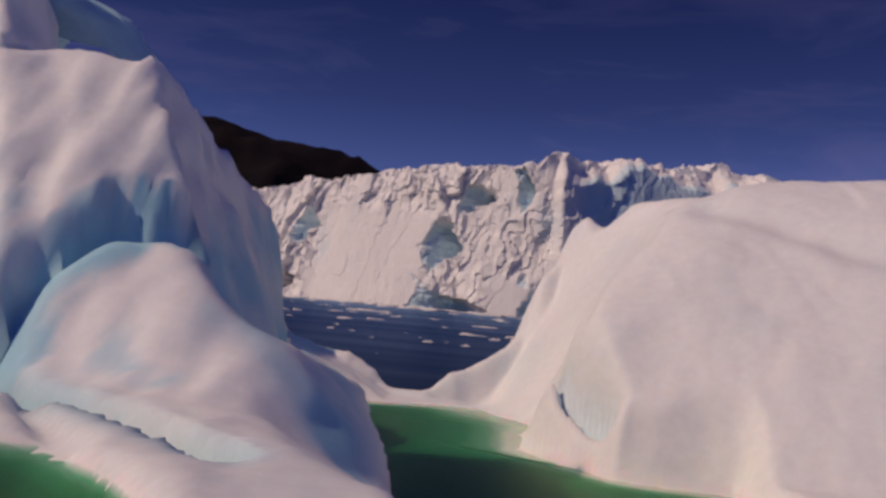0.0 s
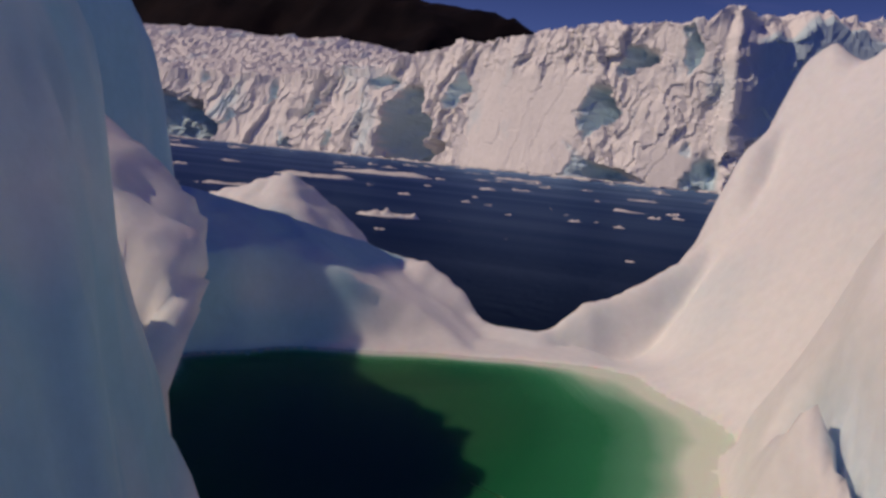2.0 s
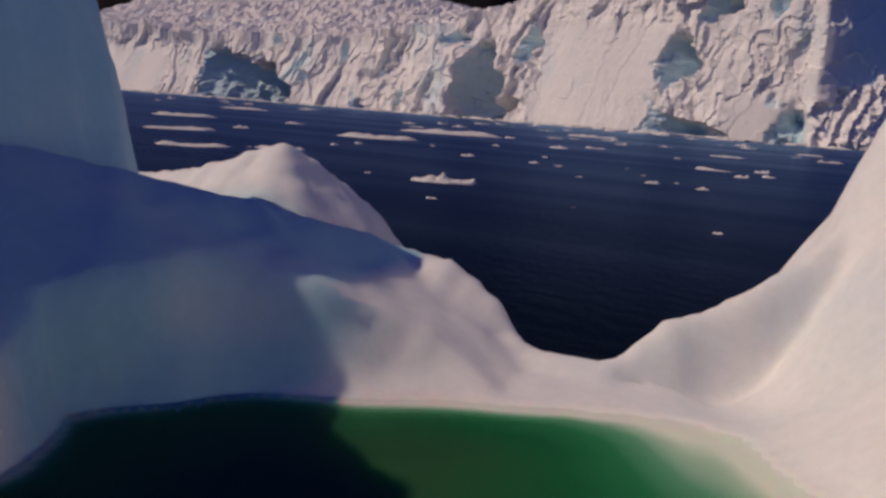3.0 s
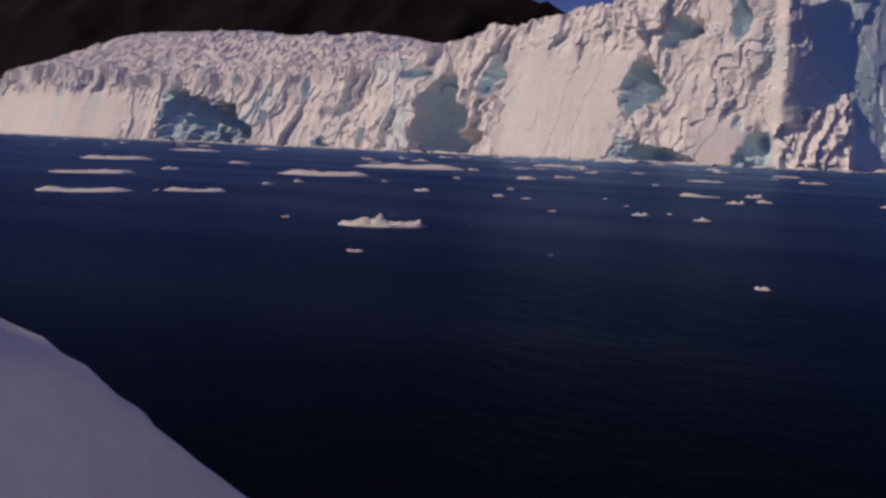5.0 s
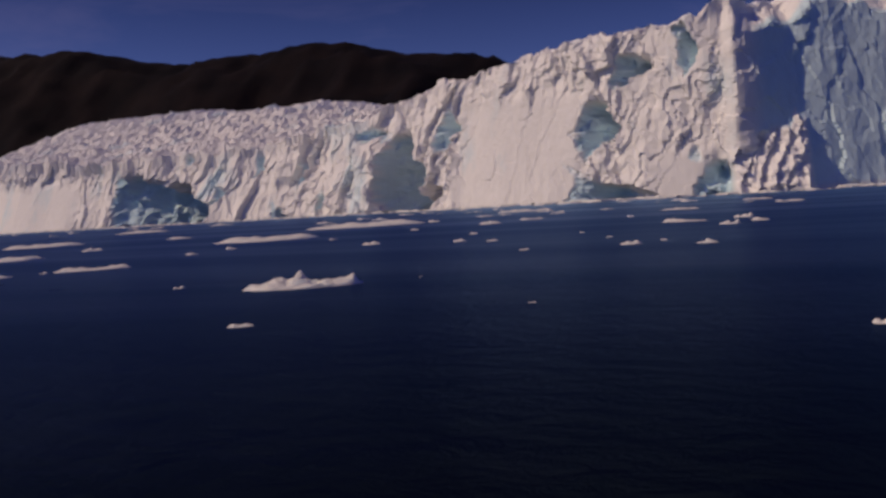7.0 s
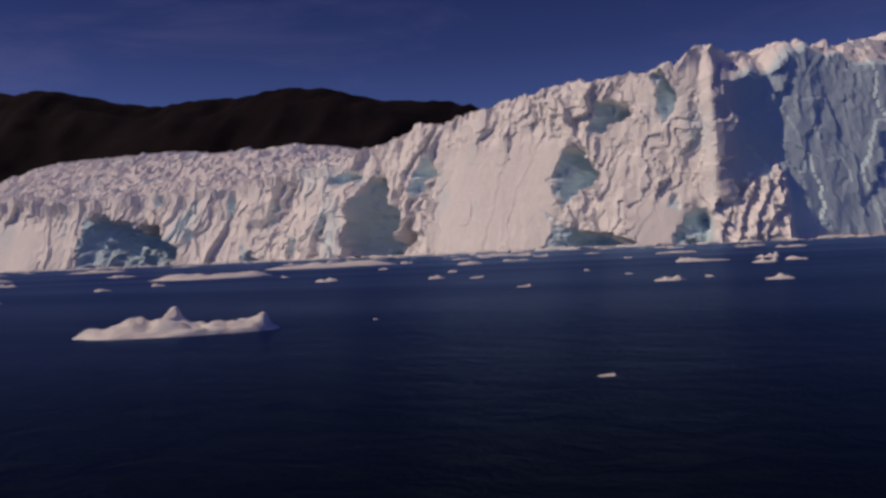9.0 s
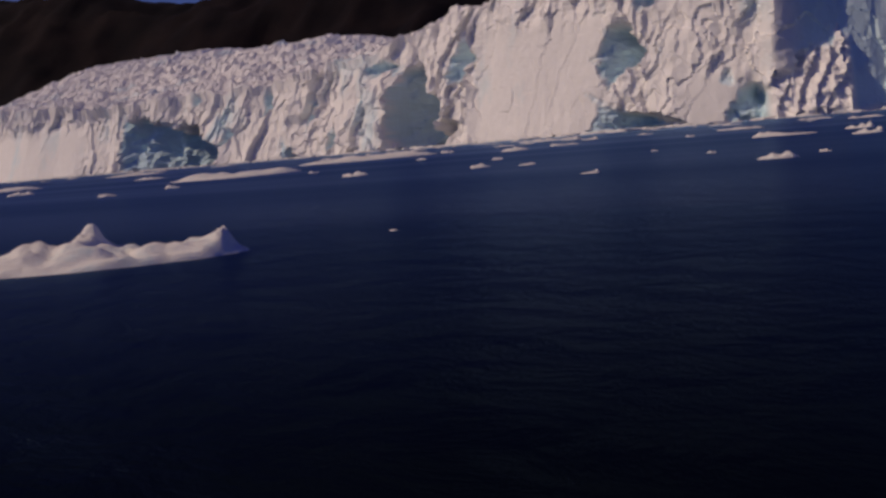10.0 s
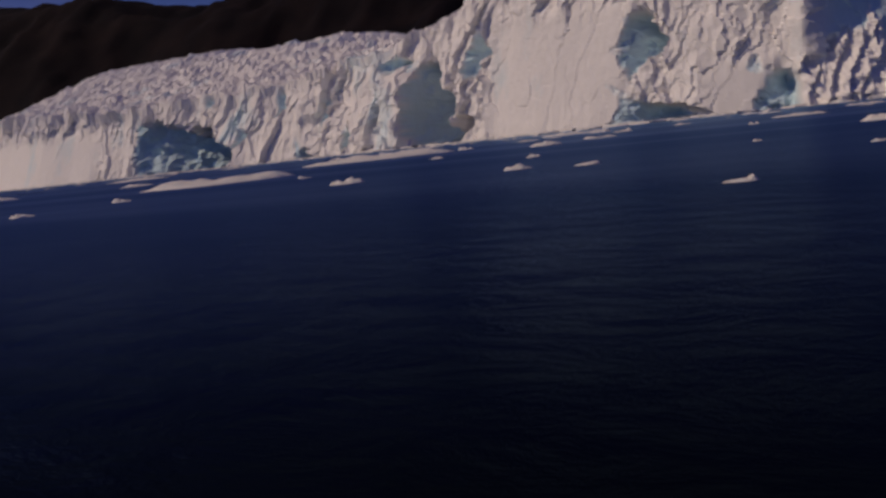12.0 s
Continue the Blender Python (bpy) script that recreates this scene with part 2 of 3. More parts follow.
def rock_material():
    m, n, l, p = material("mountain_rock")
    g = n.new("ShaderNodeNewGeometry")
    a = add(n, "ShaderNodeTexNoise", Scale=0.006, Detail=8.0, Roughness=0.6)
    l.new(g.outputs["Position"], a.inputs["Vector"])
    ramp = n.new("ShaderNodeValToRGB")
    ramp.color_ramp.elements[0].position, ramp.color_ramp.elements[0].color = 0.35, (0.004, 0.0035, 0.006, 1)
    ramp.color_ramp.elements[1].position, ramp.color_ramp.elements[1].color = 0.75, (0.017, 0.011, 0.012, 1)
    l.new(a.outputs["Fac"], ramp.inputs["Fac"])
    l.new(ramp.outputs["Color"], p.inputs["Base Color"])
    p.inputs["Roughness"].default_value = 0.95
    p.inputs["Specular IOR Level"].default_value = 0.08
    b = add(n, "ShaderNodeBump", Strength=0.8, Distance=12.0)
    l.new(a.outputs["Fac"], b.inputs["Height"])
    l.new(b.outputs["Normal"], p.inputs["Normal"])
    return m


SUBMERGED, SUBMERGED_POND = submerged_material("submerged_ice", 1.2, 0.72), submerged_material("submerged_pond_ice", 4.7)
MELTWATER, SEA, ROCK = pool_material(), sea_material(), rock_material()


# ---- mesh helpers ----
def sheet(name, xyz, mat, close_u=False, smooth=True):
    """A mesh from an array of places, rows by columns."""
    r, c = xyz.shape[:2]
    idx = np.arange(r * c).reshape(r, c)
    if close_u:
        idx = np.concatenate([idx, idx[:, :1]], 1)
    f = np.stack([idx[:-1, :-1], idx[:-1, 1:], idx[1:, 1:], idx[1:, :-1]], -1).reshape(-1, 4)
    me = bpy.data.meshes.new(name)
    me.from_pydata(xyz.reshape(-1, 3).tolist(), [], f.tolist())
    me.materials.append(mat)
    me.polygons.foreach_set("use_smooth", [smooth] * len(me.polygons))
    me.update()
    return me


def along(points, s):
    """Places at the lengths s along a polyline."""
    p = np.array(points, float)
    d = np.r_[0, np.cumsum(np.hypot(*np.diff(p[:, :2], axis=0).T))]
    return np.stack([np.interp(s, d, p[:, k]) for k in range(p.shape[1])], -1), d


# ---- the near iceberg with its melt pool ----
def ridge(X, Y, crest, right, left, radius=0.6):
    """Height of a ridge along a polyline: it falls off by the slopes to the right and left of its way."""
    best = np.full(X.shape, -1e3)
    c = np.array(crest, float)
    for (ax, ay, az), (bx, by, bz) in zip(c[:-1], c[1:]):
        dx, dy = bx - ax, by - ay
        ll = dx * dx + dy * dy
        t = np.clip(((X - ax) * dx + (Y - ay) * dy) / ll, 0, 1)
        ox, oy = X - ax - t * dx, Y - ay - t * dy
        d = np.hypot(ox, oy)
        side = (dx * oy - dy * ox) / (np.sqrt(ll) * (d + 1e-6))
        k = right + (left - right) * (side * 0.5 + 0.5)
        best = smax(best, az + t * (bz - az) - k * (np.sqrt(d * d + radius * radius) - radius), 0.25)
    return best


POOL_Z = 1.2
POOL = [(-20.6, 49.8), (-19.9, 51.6), (-18.4, 53.3), (-14.6, 55.4), (-9.4, 58.4), (-4.8, 58.6), (-2.5, 55.4), (-1.4, 52), (-2.1, 47), (-1.8, 44.5), (0.2, 41.5), (2.5, 39.6), (7, 38.6), (9, 33),
        (4, 23), (-3, 20), (-5.3, 27.0), (-6.7, 29.8), (-7.2, 31.6), (-8.4, 33.2), (-9.8, 36.5), (-11.4, 39.4), (-12.2, 40.5), (-12.5, 41.7), (-13.7, 43.3), (-15.3, 44.6), (-17, 45.6), (-18.6, 47.4)]



def outline(X, Y, poly):
    """Distance to a closed outline, negative inside."""
    best, inside = np.full(X.shape, 1e9), np.zeros(X.shape, bool)
    for (ax, ay), (bx, by) in zip(poly, poly[1:] + poly[:1]):
        dx, dy = bx - ax, by - ay
        t = np.clip(((X - ax) * dx + (Y - ay) * dy) / (dx * dx + dy * dy), 0, 1)
        best = np.minimum(best, np.hypot(X - ax - t * dx, Y - ay - t * dy))
        inside ^= ((ay > Y) != (by > Y)) & (X < dx * (Y - ay) / (dy if dy else 1e-9) + ax)
    return np.where(inside, -best, best)


def pool_side(X, Y):
    w = 0.5 * vnoise(X * 0.3, Y * 0.3, 0.0, 5)
    return outline(X + w, Y + 0.5 * vnoise(X * 0.3, Y * 0.3, 9.0, 6), POOL)


def soften(field, n):
    """The field, smoothed over n steps of its grid both ways."""
    k = np.hanning(n + 2)[1:-1]
    k /= k.sum()
    for axis in (0, 1):
        field = np.apply_along_axis(lambda row: np.convolve(row, k, "same"), axis, field)
    return field


def pool_rim(n):
    """Places along the pool's edge, and the middle from which it spreads."""
    p = np.array(POOL + POOL[:1], float)
    d = np.r_[0, np.cumsum(np.hypot(*np.diff(p, axis=0).T))]
    t = np.linspace(0, d[-1], n, endpoint=False)
    return np.stack([np.interp(t, d, p[:, 0]), np.interp(t, d, p[:, 1])], -1), np.array((-8.0, 45.0))


def build_sea():
    """One flat sheet from the ice under the pool's edge to the horizon."""
    rim, mid = pool_rim(120)
    ray = rim - mid
    r0 = np.hypot(ray[:, 0], ray[:, 1])
    k = np.linspace(0, 1, 48)[:, None]
    r = r0 * 1.01 * (4700 / r0) ** k
    xy = mid + ray / r0[:, None] * r[..., None]
    xyz = np.concatenate([xy, np.zeros((*r.shape, 1))], -1)
    tagged(new("sea", sheet("sea", xyz, SEA, True)), "dark blue rippled sea water reaching the glacier", "water", kind="structure")


build_sea()


POND, POND_Z = [(-18, 18.6), (-11.2, 17.9), (-9.2, 16.6), (-7.4, 14.9), (-7.0, 12), (-18, 11)], 4.7


def groove(X, Y, line, width):
    best = np.full(X.shape, 1e9)
    for (ax, ay), (bx, by) in zip(line[:-1], line[1:]):
        dx, dy = bx - ax, by - ay
        t = np.clip(((X - ax) * dx + (Y - ay) * dy) / (dx * dx + dy * dy), 0, 1)
        best = np.minimum(best, np.hypot(X - ax - t * dx, Y - ay - t * dy))
    return np.exp(-((best / width) ** 2))


# upper face of the second rib, which catches the sun past the spire
FLANK = [(-12.3, 41.0), (-13.7, 40.7), (-14.8, 40.8), (-15.8, 41.0), (-17.8, 41.6), (-20, 41.9), (-24, 42), (-24, 43.6), (-20, 43), (-17.1, 43.1), (-16, 43.4), (-15.1, 43.5), (-14.4, 43.1), (-13.6, 42.3), (-12.8, 41.5)]
CRACK = [(-0.5, 46.9), (-0.35, 45.6), (0.1, 44.0), (0.6, 43.1), (1.3, 42.2), (2.1, 41.1)]
SCARP = [(-12.6, 27.2), (-13.9, 26.9), (-14.8, 26.3), (-15.3, 25.6), (-15.8, 25.0), (-16.0, 24.3), (-15.8, 23.6)]
CHANNEL = [(-22, 27), (-17, 23.6), (-14.5, 22.2), (-12.6, 21.4), (-10.5, 20.2), (-8.6, 19.1), (-7.1, 18.2)]


def curve_side(X, Y, line):
    """Distance to a line, and whether a place lies on its right (the upper, outer side here)."""
    best, right = np.full(X.shape, 1e9), np.zeros(X.shape, bool)
    for (ax, ay), (bx, by) in zip(line[:-1], line[1:]):
        dx, dy = bx - ax, by - ay
        t = np.clip(((X - ax) * dx + (Y - ay) * dy) / (dx * dx + dy * dy), 0, 1)
        d = np.hypot(X - ax - t * dx, Y - ay - t * dy)
        right = np.where(d < best, dx * (Y - ay) - dy * (X - ax) < 0, right)
        best = np.minimum(best, d)
    return best, right


def berg_height(X, Y):
    wx = X + 0.22 * fbm(X * 0.2, Y * 0.2, 0.0, 3, 11)
    wy = Y + 0.22 * fbm(X * 0.2, Y * 0.2, 5.0, 3, 21)
    h = np.full(X.shape, -6.0)
    # foreground shelf, falling towards the pool
    shelf = 4.0 - 0.33 * (wy - 20.3) - 0.5 * (wx + 4.2) - 1.2 * np.maximum(0, wx + 4.2 + 0.15 * (wy - 20))
    h = smax(h, smin(shelf, 5.1 + 0.05 * (wy - 20), 0.3), 0.4)
    # apron below the spire
    h = smax(h, ridge(wx, wy, [(-9.6, 22.4, 5.6), (-8.9, 25.2, 6.95), (-8.6, 26.7, 6.72), (-7.9, 27.8, 6.0), (-7.2, 29.5, 5.25), (-7.3, 30.3, 4.6), (-8.7, 34.0, 2.8), (-9.8, 37, 0.8)], 1.02, 0.8, 0.1), 0.2)
    # tower, and the spire: long crest, and the rib that parts the lit face from the shaded wall
    h = smax(h, ridge(wx, wy, [(-60, 31, 27), (-22.6, 29.8, 23.2)], 3.0, 3.0, 0.3), 0.4)
    wall = 2.0 + 1.6 * smoothstep(32, 37, Y) + 3.5 * smoothstep(36.3, 37.6, Y)
    h = smax(h, ridge(wx, wy, [(-15.6, 29.5, 15.75), (-15.0, 32.4, 14.3), (-14.2, 34.5, 13.0), (-13.6, 36.2, 11.8), (-13.25, 37.15, 11.0), (-13.2, 37.4, 9.8), (-13.1, 37.7, 7.4), (-12.95, 38.0, 5.4), (-12.6, 38.9, 3.6), (-12.2, 39.9, 2.0)], wall, 1.05, 0.1), 0.12)
    # the lit face is one plane, broken off along a sharp edge that runs down from the peak
    fx, fy = wx + 15.6, wy - 29.5
    run, off = 0.83 * fx - 0.56 * fy, -0.56 * fx - 0.83 * fy
    lit = 15.75 - 1.284 * run - 1.05 * off + 0.12 * vnoise(wx * 0.5, wy * 0.5, 0.0, 9)
    crown = 15.5 + 0.18 * np.sin(1.7 * wx + 0.8) - 1.2 * np.maximum(0, fy)
    broken = 15.75 - 1.284 * run + 3.2 * off
    h = smax(h, smin(smin(lit, crown, 0.25), broken, 0.05), 0.12)
    h = smax(h, ridge(wx, wy, [(-11.7, 26.85, 9.6), (-11.0, 26.2, 8.95), (-10.5, 25.9, 8.45), (-9.9, 25.8, 7.85), (-9.3, 25.6, 7.2), (-8.9, 25.4, 6.8)], 1.15, 3.2, 0.05), 0.08)
    worn = smoothstep(-16, -14, X) * smoothstep(-5, -6.5, X) * smoothstep(19, 21, Y) * smoothstep(28.5, 26.5, Y)
    h = h + (soften(h, 11) - h) * worn
    # scalloped scarp round a lump on the lit face of the spire
    near, outside = curve_side(wx + 0.25 * vnoise(X * 1.1, Y * 1.1, 0.0, 8), wy + 0.25 * vnoise(X * 1.1, Y * 1.1, 7.0, 8), SCARP)
    h = h + np.where(outside, 0.45 * np.exp(-near / 1.8), -1.25 * np.exp(-((near - 0.3) / 0.42) ** 2)) * smoothstep(0.0, 0.12, near)
    h = h + 0.35 * np.exp(-(((wx + 12.4) / 1.7) ** 2 + ((wy - 24.6) / 1.3) ** 2))
    # second rib in front of the wall
    flank = outline(wx, wy, FLANK)
    h = smax(h, 4.9 - 0.75 * (wx + 12.3) + 0.25 * (wy - 41.1) - 4.5 * np.maximum(0, flank) - 0.1 * smoothstep(-0.5, 0, flank), 0.12)
    # great back mass on the left, which shades the ledge
    h = smax(h, ridge(wx, wy, [(-50, 40, 20), (-36, 44, 18), (-31.6, 46.5, 16), (-29.6, 49.1, 14.6), (-28.9, 51.8, 15.3), (-28.9, 54.8, 15.4), (-29.0, 57.2, 15.3), (-29.2, 59.4, 13.4), (-29.5, 60.7, 10.8), (-30, 61.6, 7.6)], 6.5, 2.6, 0.5), 0.3)
    # unseen ridge added behind the spire to cast shade over the pool
    h = smax(h, ridge(wx, wy, [(-46, 36, 22), (-30, 36.6, 19), (-28.5, 38.5, 18.4), (-29, 42.5, 17.6), (-31, 46.5, 15.5)], 3.2, 3.2, 0.4), 0.4)
    # slope down to the ledge
    h = smax(h, ridge(wx, wy, [(-34, 49, 9), (-24, 55.7, 6.7), (-21, 58.6, 5.7), (-18.8, 62.6, 4.5), (-17.2, 63.7, 3.95), (-15.4, 63.2, 3.9), (-14.4, 62.8, 3.4), (-13.6, 62.5, 2.9), (-12.4, 61.8, 2.0), (-11.5, 61.5, 1.75), (-9, 61.3, 1.85)], 0.40, 4.0, 0.35), 0.25)
    # mound
    mound = ridge(wx, wy, [(-42, 66.5, 4.4), (-32.6, 66.2, 5.3), (-30, 66, 5.6), (-28.2, 66, 6.2), (-26.4, 66, 6.8), (-24.7, 66.2, 7.35), (-24.1, 67, 6.8), (-23.5, 68, 5.95), (-22.8, 69.3, 4.65), (-22, 70.5, 3.1), (-21.2, 71.9, 1.6), (-20.35, 73.2, 0.2)], 0.84, 1.1, 0.25)
    cliff = 1.9 * (0.956 * (-20.45 - wx) + 0.294 * (73.4 - wy))
    h = smax(h, smin(mound, cliff, 0.25), 0.3)
    # right-hand wall: crest, side towards the pool, face towards the south
    crest = ridge(wx, wy, [(-9, 61.3, 1.85), (-7.5, 62.5, 3.1), (-6.4, 63.5, 3.5), (-4, 65.5, 5.0), (-2.3, 66.9, 6.9), (-1.6, 67.5, 9.0), (-1.2, 67.9, 11.2), (0.2, 69.0, 13.4), (0.8, 69.5, 15.6), (2.4, 68, 16.6), (5, 65.8, 17.4), (7.8, 63.3, 16.7), (11.5, 60.2, 17.5)], 3.2, 3.2, 0.6)
    edge = np.where(Y > 52, -1.5 - 0.24 * (Y - 52), np.where(Y < 44.5, -1.9 + 0.72 * (44.5 - Y), -1.9 + 0.05 * (Y - 44.5)))
    steep = 3.0 - 1.2 * smoothstep(50, 59, wy)
    gap = np.maximum(0, X - edge)
    side = 1.2 + steep * (X - edge) - (0.10 - 0.065 * smoothstep(50, 59, wy)) * gap ** 2
    foot = 39.8 - 0.2 * (wx - 2.5)
    front = 1.3 + 1.2 * (wy - foot) - 0.021 * np.maximum(0, wy - foot) ** 2
    d1 = -0.615 * (wx + 9) + 0.788 * (wy - 61.3)
    d2 = 0.64 * (wx - 1) + 0.77 * (wy - 69.1)
    back = 17.6 - 2.6 * np.maximum(0, d1 + 0.2) * (wx < 3) - 1.5 * np.maximum(0, d2)
    top = 17.2 + 0.45 * np.sin(wx * 0.5 - 0.6) + 0.04 * (wx - 8)
    mass = smin(smin(side, front, 1.0), smin(top, back, 0.6), 1.0)
    h = smax(h, smax(crest, mass, 1.2), 0.6)
    h = smax(h, smin(smin(15.5 - 1.2 * np.maximum(0, d2 - 4), 3.0 * (wx - 2.5) + 9, 1.0), 15.0 - 1.1 * np.maximum(0, -d1 - 40), 1.0) * (d2 > -3) + -9 * (d2 <= -3), 0.6)
    # swell on its top
    h = smax(h, smin(ridge(wx, wy, [(6.8, 54.3, 14.8), (9.9, 54, 16.45), (11.6, 54, 17.15), (13.5, 54, 17.5), (18.3, 54, 17.7), (30, 54, 16.5)], 0.8, 0.7, 3.0), smin(side - 1.0, front + 2.4, 1.0), 0.8), 0.5)
    # foot of the right-hand wall
    h = smax(h, 1.9 - 0.5 * np.hypot(np.maximum(0, 4 - wx), np.maximum(0, wy - 39)) + 0.02 * wx, 0.4)
    # cracks and grooves
    h = h - 2.2 * groove(X, Y, CRACK, 0.36)
    h = h - 0.5 * groove(X, Y, [(-0.4, 46.8), (0.1, 52), (0.8, 58), (2.0, 61.5), (2.9, 63.6)], 0.6)
    h = h - 1.1 * groove(X, Y, [(0.7, 68.2), (1.6, 67.3), (2.4, 66.1), (2.9, 64.9), (3.1, 63.8)], 0.45)
    h = h - 0.6 * groove(X, Y, [(8, 51.5), (12, 48.5), (20, 43)], 1.2)
    away = curve_side(wx, wy, CHANNEL)[0]
    h = np.where(away < 3, np.minimum(h, 3.6 + 0.9 * np.maximum(0, -14.5 - wx) + 5.0 * np.maximum(0, away - 0.3)), h)
    h = h - 0.45 * groove(X, Y, [(-12.9, 20.6), (-11.2, 18.9), (-10.0, 18.0)], 0.28)
    h = h - 1.6 * smoothstep(0.9, -0.5, outline(X, Y, POND))
    # uneven cliffs all round
    ring = np.hypot((X + 4) / 42, (Y - 34) / np.where(Y < 34, 42, 58))
    coast = (1 - ring) * 42 + 3.5 * fbm(X * 0.12, Y * 0.12, 0.0, 4, 88)
    h = np.minimum(h, -4 + 3.6 * coast)
    # the pool's bowl
    q = pool_side(X, Y)
    east = smoothstep(-13, -6, X) * smoothstep(34, 46, Y)
    shelf = soften(np.maximum(0, -q), 37) * smoothstep(0, 1.5, -q)
    steep_side = np.minimum(0.66, 0.22 * smoothstep(0, 0.4, shelf) + 0.20 * shelf)
    gentle_side = 0.66 * (1 - np.exp(-(shelf / 6.5) ** 1.5))
    deep = POOL_Z - 0.03 - steep_side * (1 - east) - gentle_side * east
    beach = np.maximum(smoothstep(-17, -13, X) * smoothstep(48, 53, Y), smoothstep(-21.5, -19.5, X) * smoothstep(49.5, 51.5, Y))
    rise = beach * ((0.30 + 0.8 * smoothstep(-14.5, -18, X)) * q + 0.24 * q * q) + (1 - beach) * (14 - 11.6 * smoothstep(-1, 3, X) * smoothstep(47, 42, Y)) * q
    bank = np.maximum(np.minimum(h, POOL_Z + 0.06 + rise), np.where(q < 2.5, POOL_Z + 0.05 + 0.08 * q, -9))
    # the snow sweeps up smoothly from the east shore into the wall
    sweep = smoothstep(-10, -7, X) * smoothstep(46.5, 50, Y) * smoothstep(-0.5, -2.2, d1) * smoothstep(6, 3, X) * smoothstep(0, 1.2, q)
    bank = bank + (soften(np.where(q < 0, POOL_Z, bank), 25) - bank) * sweep
    return np.where(q < 0, deep, bank)


def build_berg():
    step = 0.25
    xs, ys = np.arange(-52, 45, step), np.arange(-13, 83, step)
    X, Y = np.meshgrid(xs, ys)
    H = berg_height(X, Y)
    gy, gx = np.gradient(H, step)
    n = np.stack([-gx, -gy, np.ones_like(H)], -1)
    n /= np.linalg.norm(n, axis=-1, keepdims=True)
    P = np.stack([X, Y, H], -1)
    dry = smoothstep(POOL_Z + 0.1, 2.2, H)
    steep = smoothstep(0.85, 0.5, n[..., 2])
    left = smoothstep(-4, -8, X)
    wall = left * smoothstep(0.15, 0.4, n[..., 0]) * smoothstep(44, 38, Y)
    amp = 0.05 * fbm(X * 0.3, Y * 0.3, H * 0.3, 3, 31) + (0.025 + 0.02 * left) * fbm(X * 0.9, Y * 0.9, H * 0.6, 4, 41, ridged=True)
    amp = amp + wall * smoothstep(8.0, 10.5, H) * (0.22 * fbm(X * 0.8, Y * 0.8, H * 0.5, 4, 43) + 0.12 * fbm(X * 1.7, Y * 1.7, H * 1.2, 3, 44, ridged=True))
    amp = amp + 0.13 * left * steep * smoothstep(46, 40, Y) * fbm(X * 0.7, Y * 0.7, H * 0.45, 5, 47)
    amp = amp + 0.05 * facets(X + 0.4 * H, Y * 0.7 + H, 2.6, 3.1, 61) + (0.10 - 0.06 * left) * facets(X - 0.5 * H, Y * 0.7 + 0.8 * H, 6.5, 7.5, 62)
    amp = amp + 0.07 * smoothstep(62, 65, Y) * smoothstep(-17, -19, X) * fbm(X * 2.2, Y * 2.2, H * 2.2, 3, 45) + 0.14 * smoothstep(-12.2, -13, X) * smoothstep(38.5, 40, Y) * smoothstep(46, 44, Y) * (fbm(X * 1.1, Y * 1.1, H, 4, 46) + 0.5 * fbm(X * 2.6, Y * 2.6, H * 2, 3, 48, ridged=True))
    P = P + n * (amp * dry)[..., None]
    # the second rib overhangs the pool
    a, q = 0.75 * (Y - 40.5) - 0.66 * (X + 12.2), pool_side(X, Y)
    under = smoothstep(-0.6, 0.9, a) * smoothstep(10, 7, a) * np.where(q > 0, smoothstep(2.4, 0.7, q), smoothstep(-6, -2, q)) * smoothstep(-10, -12.5, X) * smoothstep(51.5, 48, Y)
    under = 2.7 * under * smoothstep(7.0, 1.4, P[..., 2])
    P[..., 0] -= 0.75 * under
    P[..., 1] -= 0.66 * under
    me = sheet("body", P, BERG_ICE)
    # bare-ice blue, painting shade on the spire's steep walls and in channels; snow elsewhere
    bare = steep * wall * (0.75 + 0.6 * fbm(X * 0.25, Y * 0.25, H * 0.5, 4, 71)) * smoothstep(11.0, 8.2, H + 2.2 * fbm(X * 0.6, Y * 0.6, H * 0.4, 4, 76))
    # shade under the scarp, coloured in as blue
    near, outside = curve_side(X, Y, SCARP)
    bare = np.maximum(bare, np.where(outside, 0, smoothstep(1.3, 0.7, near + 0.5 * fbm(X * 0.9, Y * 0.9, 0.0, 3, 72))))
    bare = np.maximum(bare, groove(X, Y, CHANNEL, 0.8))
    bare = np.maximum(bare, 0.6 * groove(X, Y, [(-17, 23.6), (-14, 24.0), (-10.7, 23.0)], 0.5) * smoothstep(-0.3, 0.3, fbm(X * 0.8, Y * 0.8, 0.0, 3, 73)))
    # the crack's inner shade, put into its colour
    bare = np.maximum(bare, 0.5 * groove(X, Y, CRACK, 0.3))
    # shadow over the ledge painted blue, kept west of the sunlit snow
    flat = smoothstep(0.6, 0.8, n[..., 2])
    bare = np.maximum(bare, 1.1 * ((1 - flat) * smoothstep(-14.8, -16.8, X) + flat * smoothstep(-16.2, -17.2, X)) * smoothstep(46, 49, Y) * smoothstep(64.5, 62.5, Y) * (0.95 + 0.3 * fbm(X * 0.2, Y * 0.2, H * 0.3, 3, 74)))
    # apron toned down with the blue of ice in shade
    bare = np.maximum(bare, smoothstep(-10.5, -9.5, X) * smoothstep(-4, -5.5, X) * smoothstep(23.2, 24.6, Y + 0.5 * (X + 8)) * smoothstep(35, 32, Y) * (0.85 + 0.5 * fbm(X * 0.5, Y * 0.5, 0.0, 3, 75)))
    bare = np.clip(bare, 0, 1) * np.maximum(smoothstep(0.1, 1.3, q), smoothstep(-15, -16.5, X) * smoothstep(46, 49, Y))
    at = me.attributes.new("shade_blue", "FLOAT", "POINT")
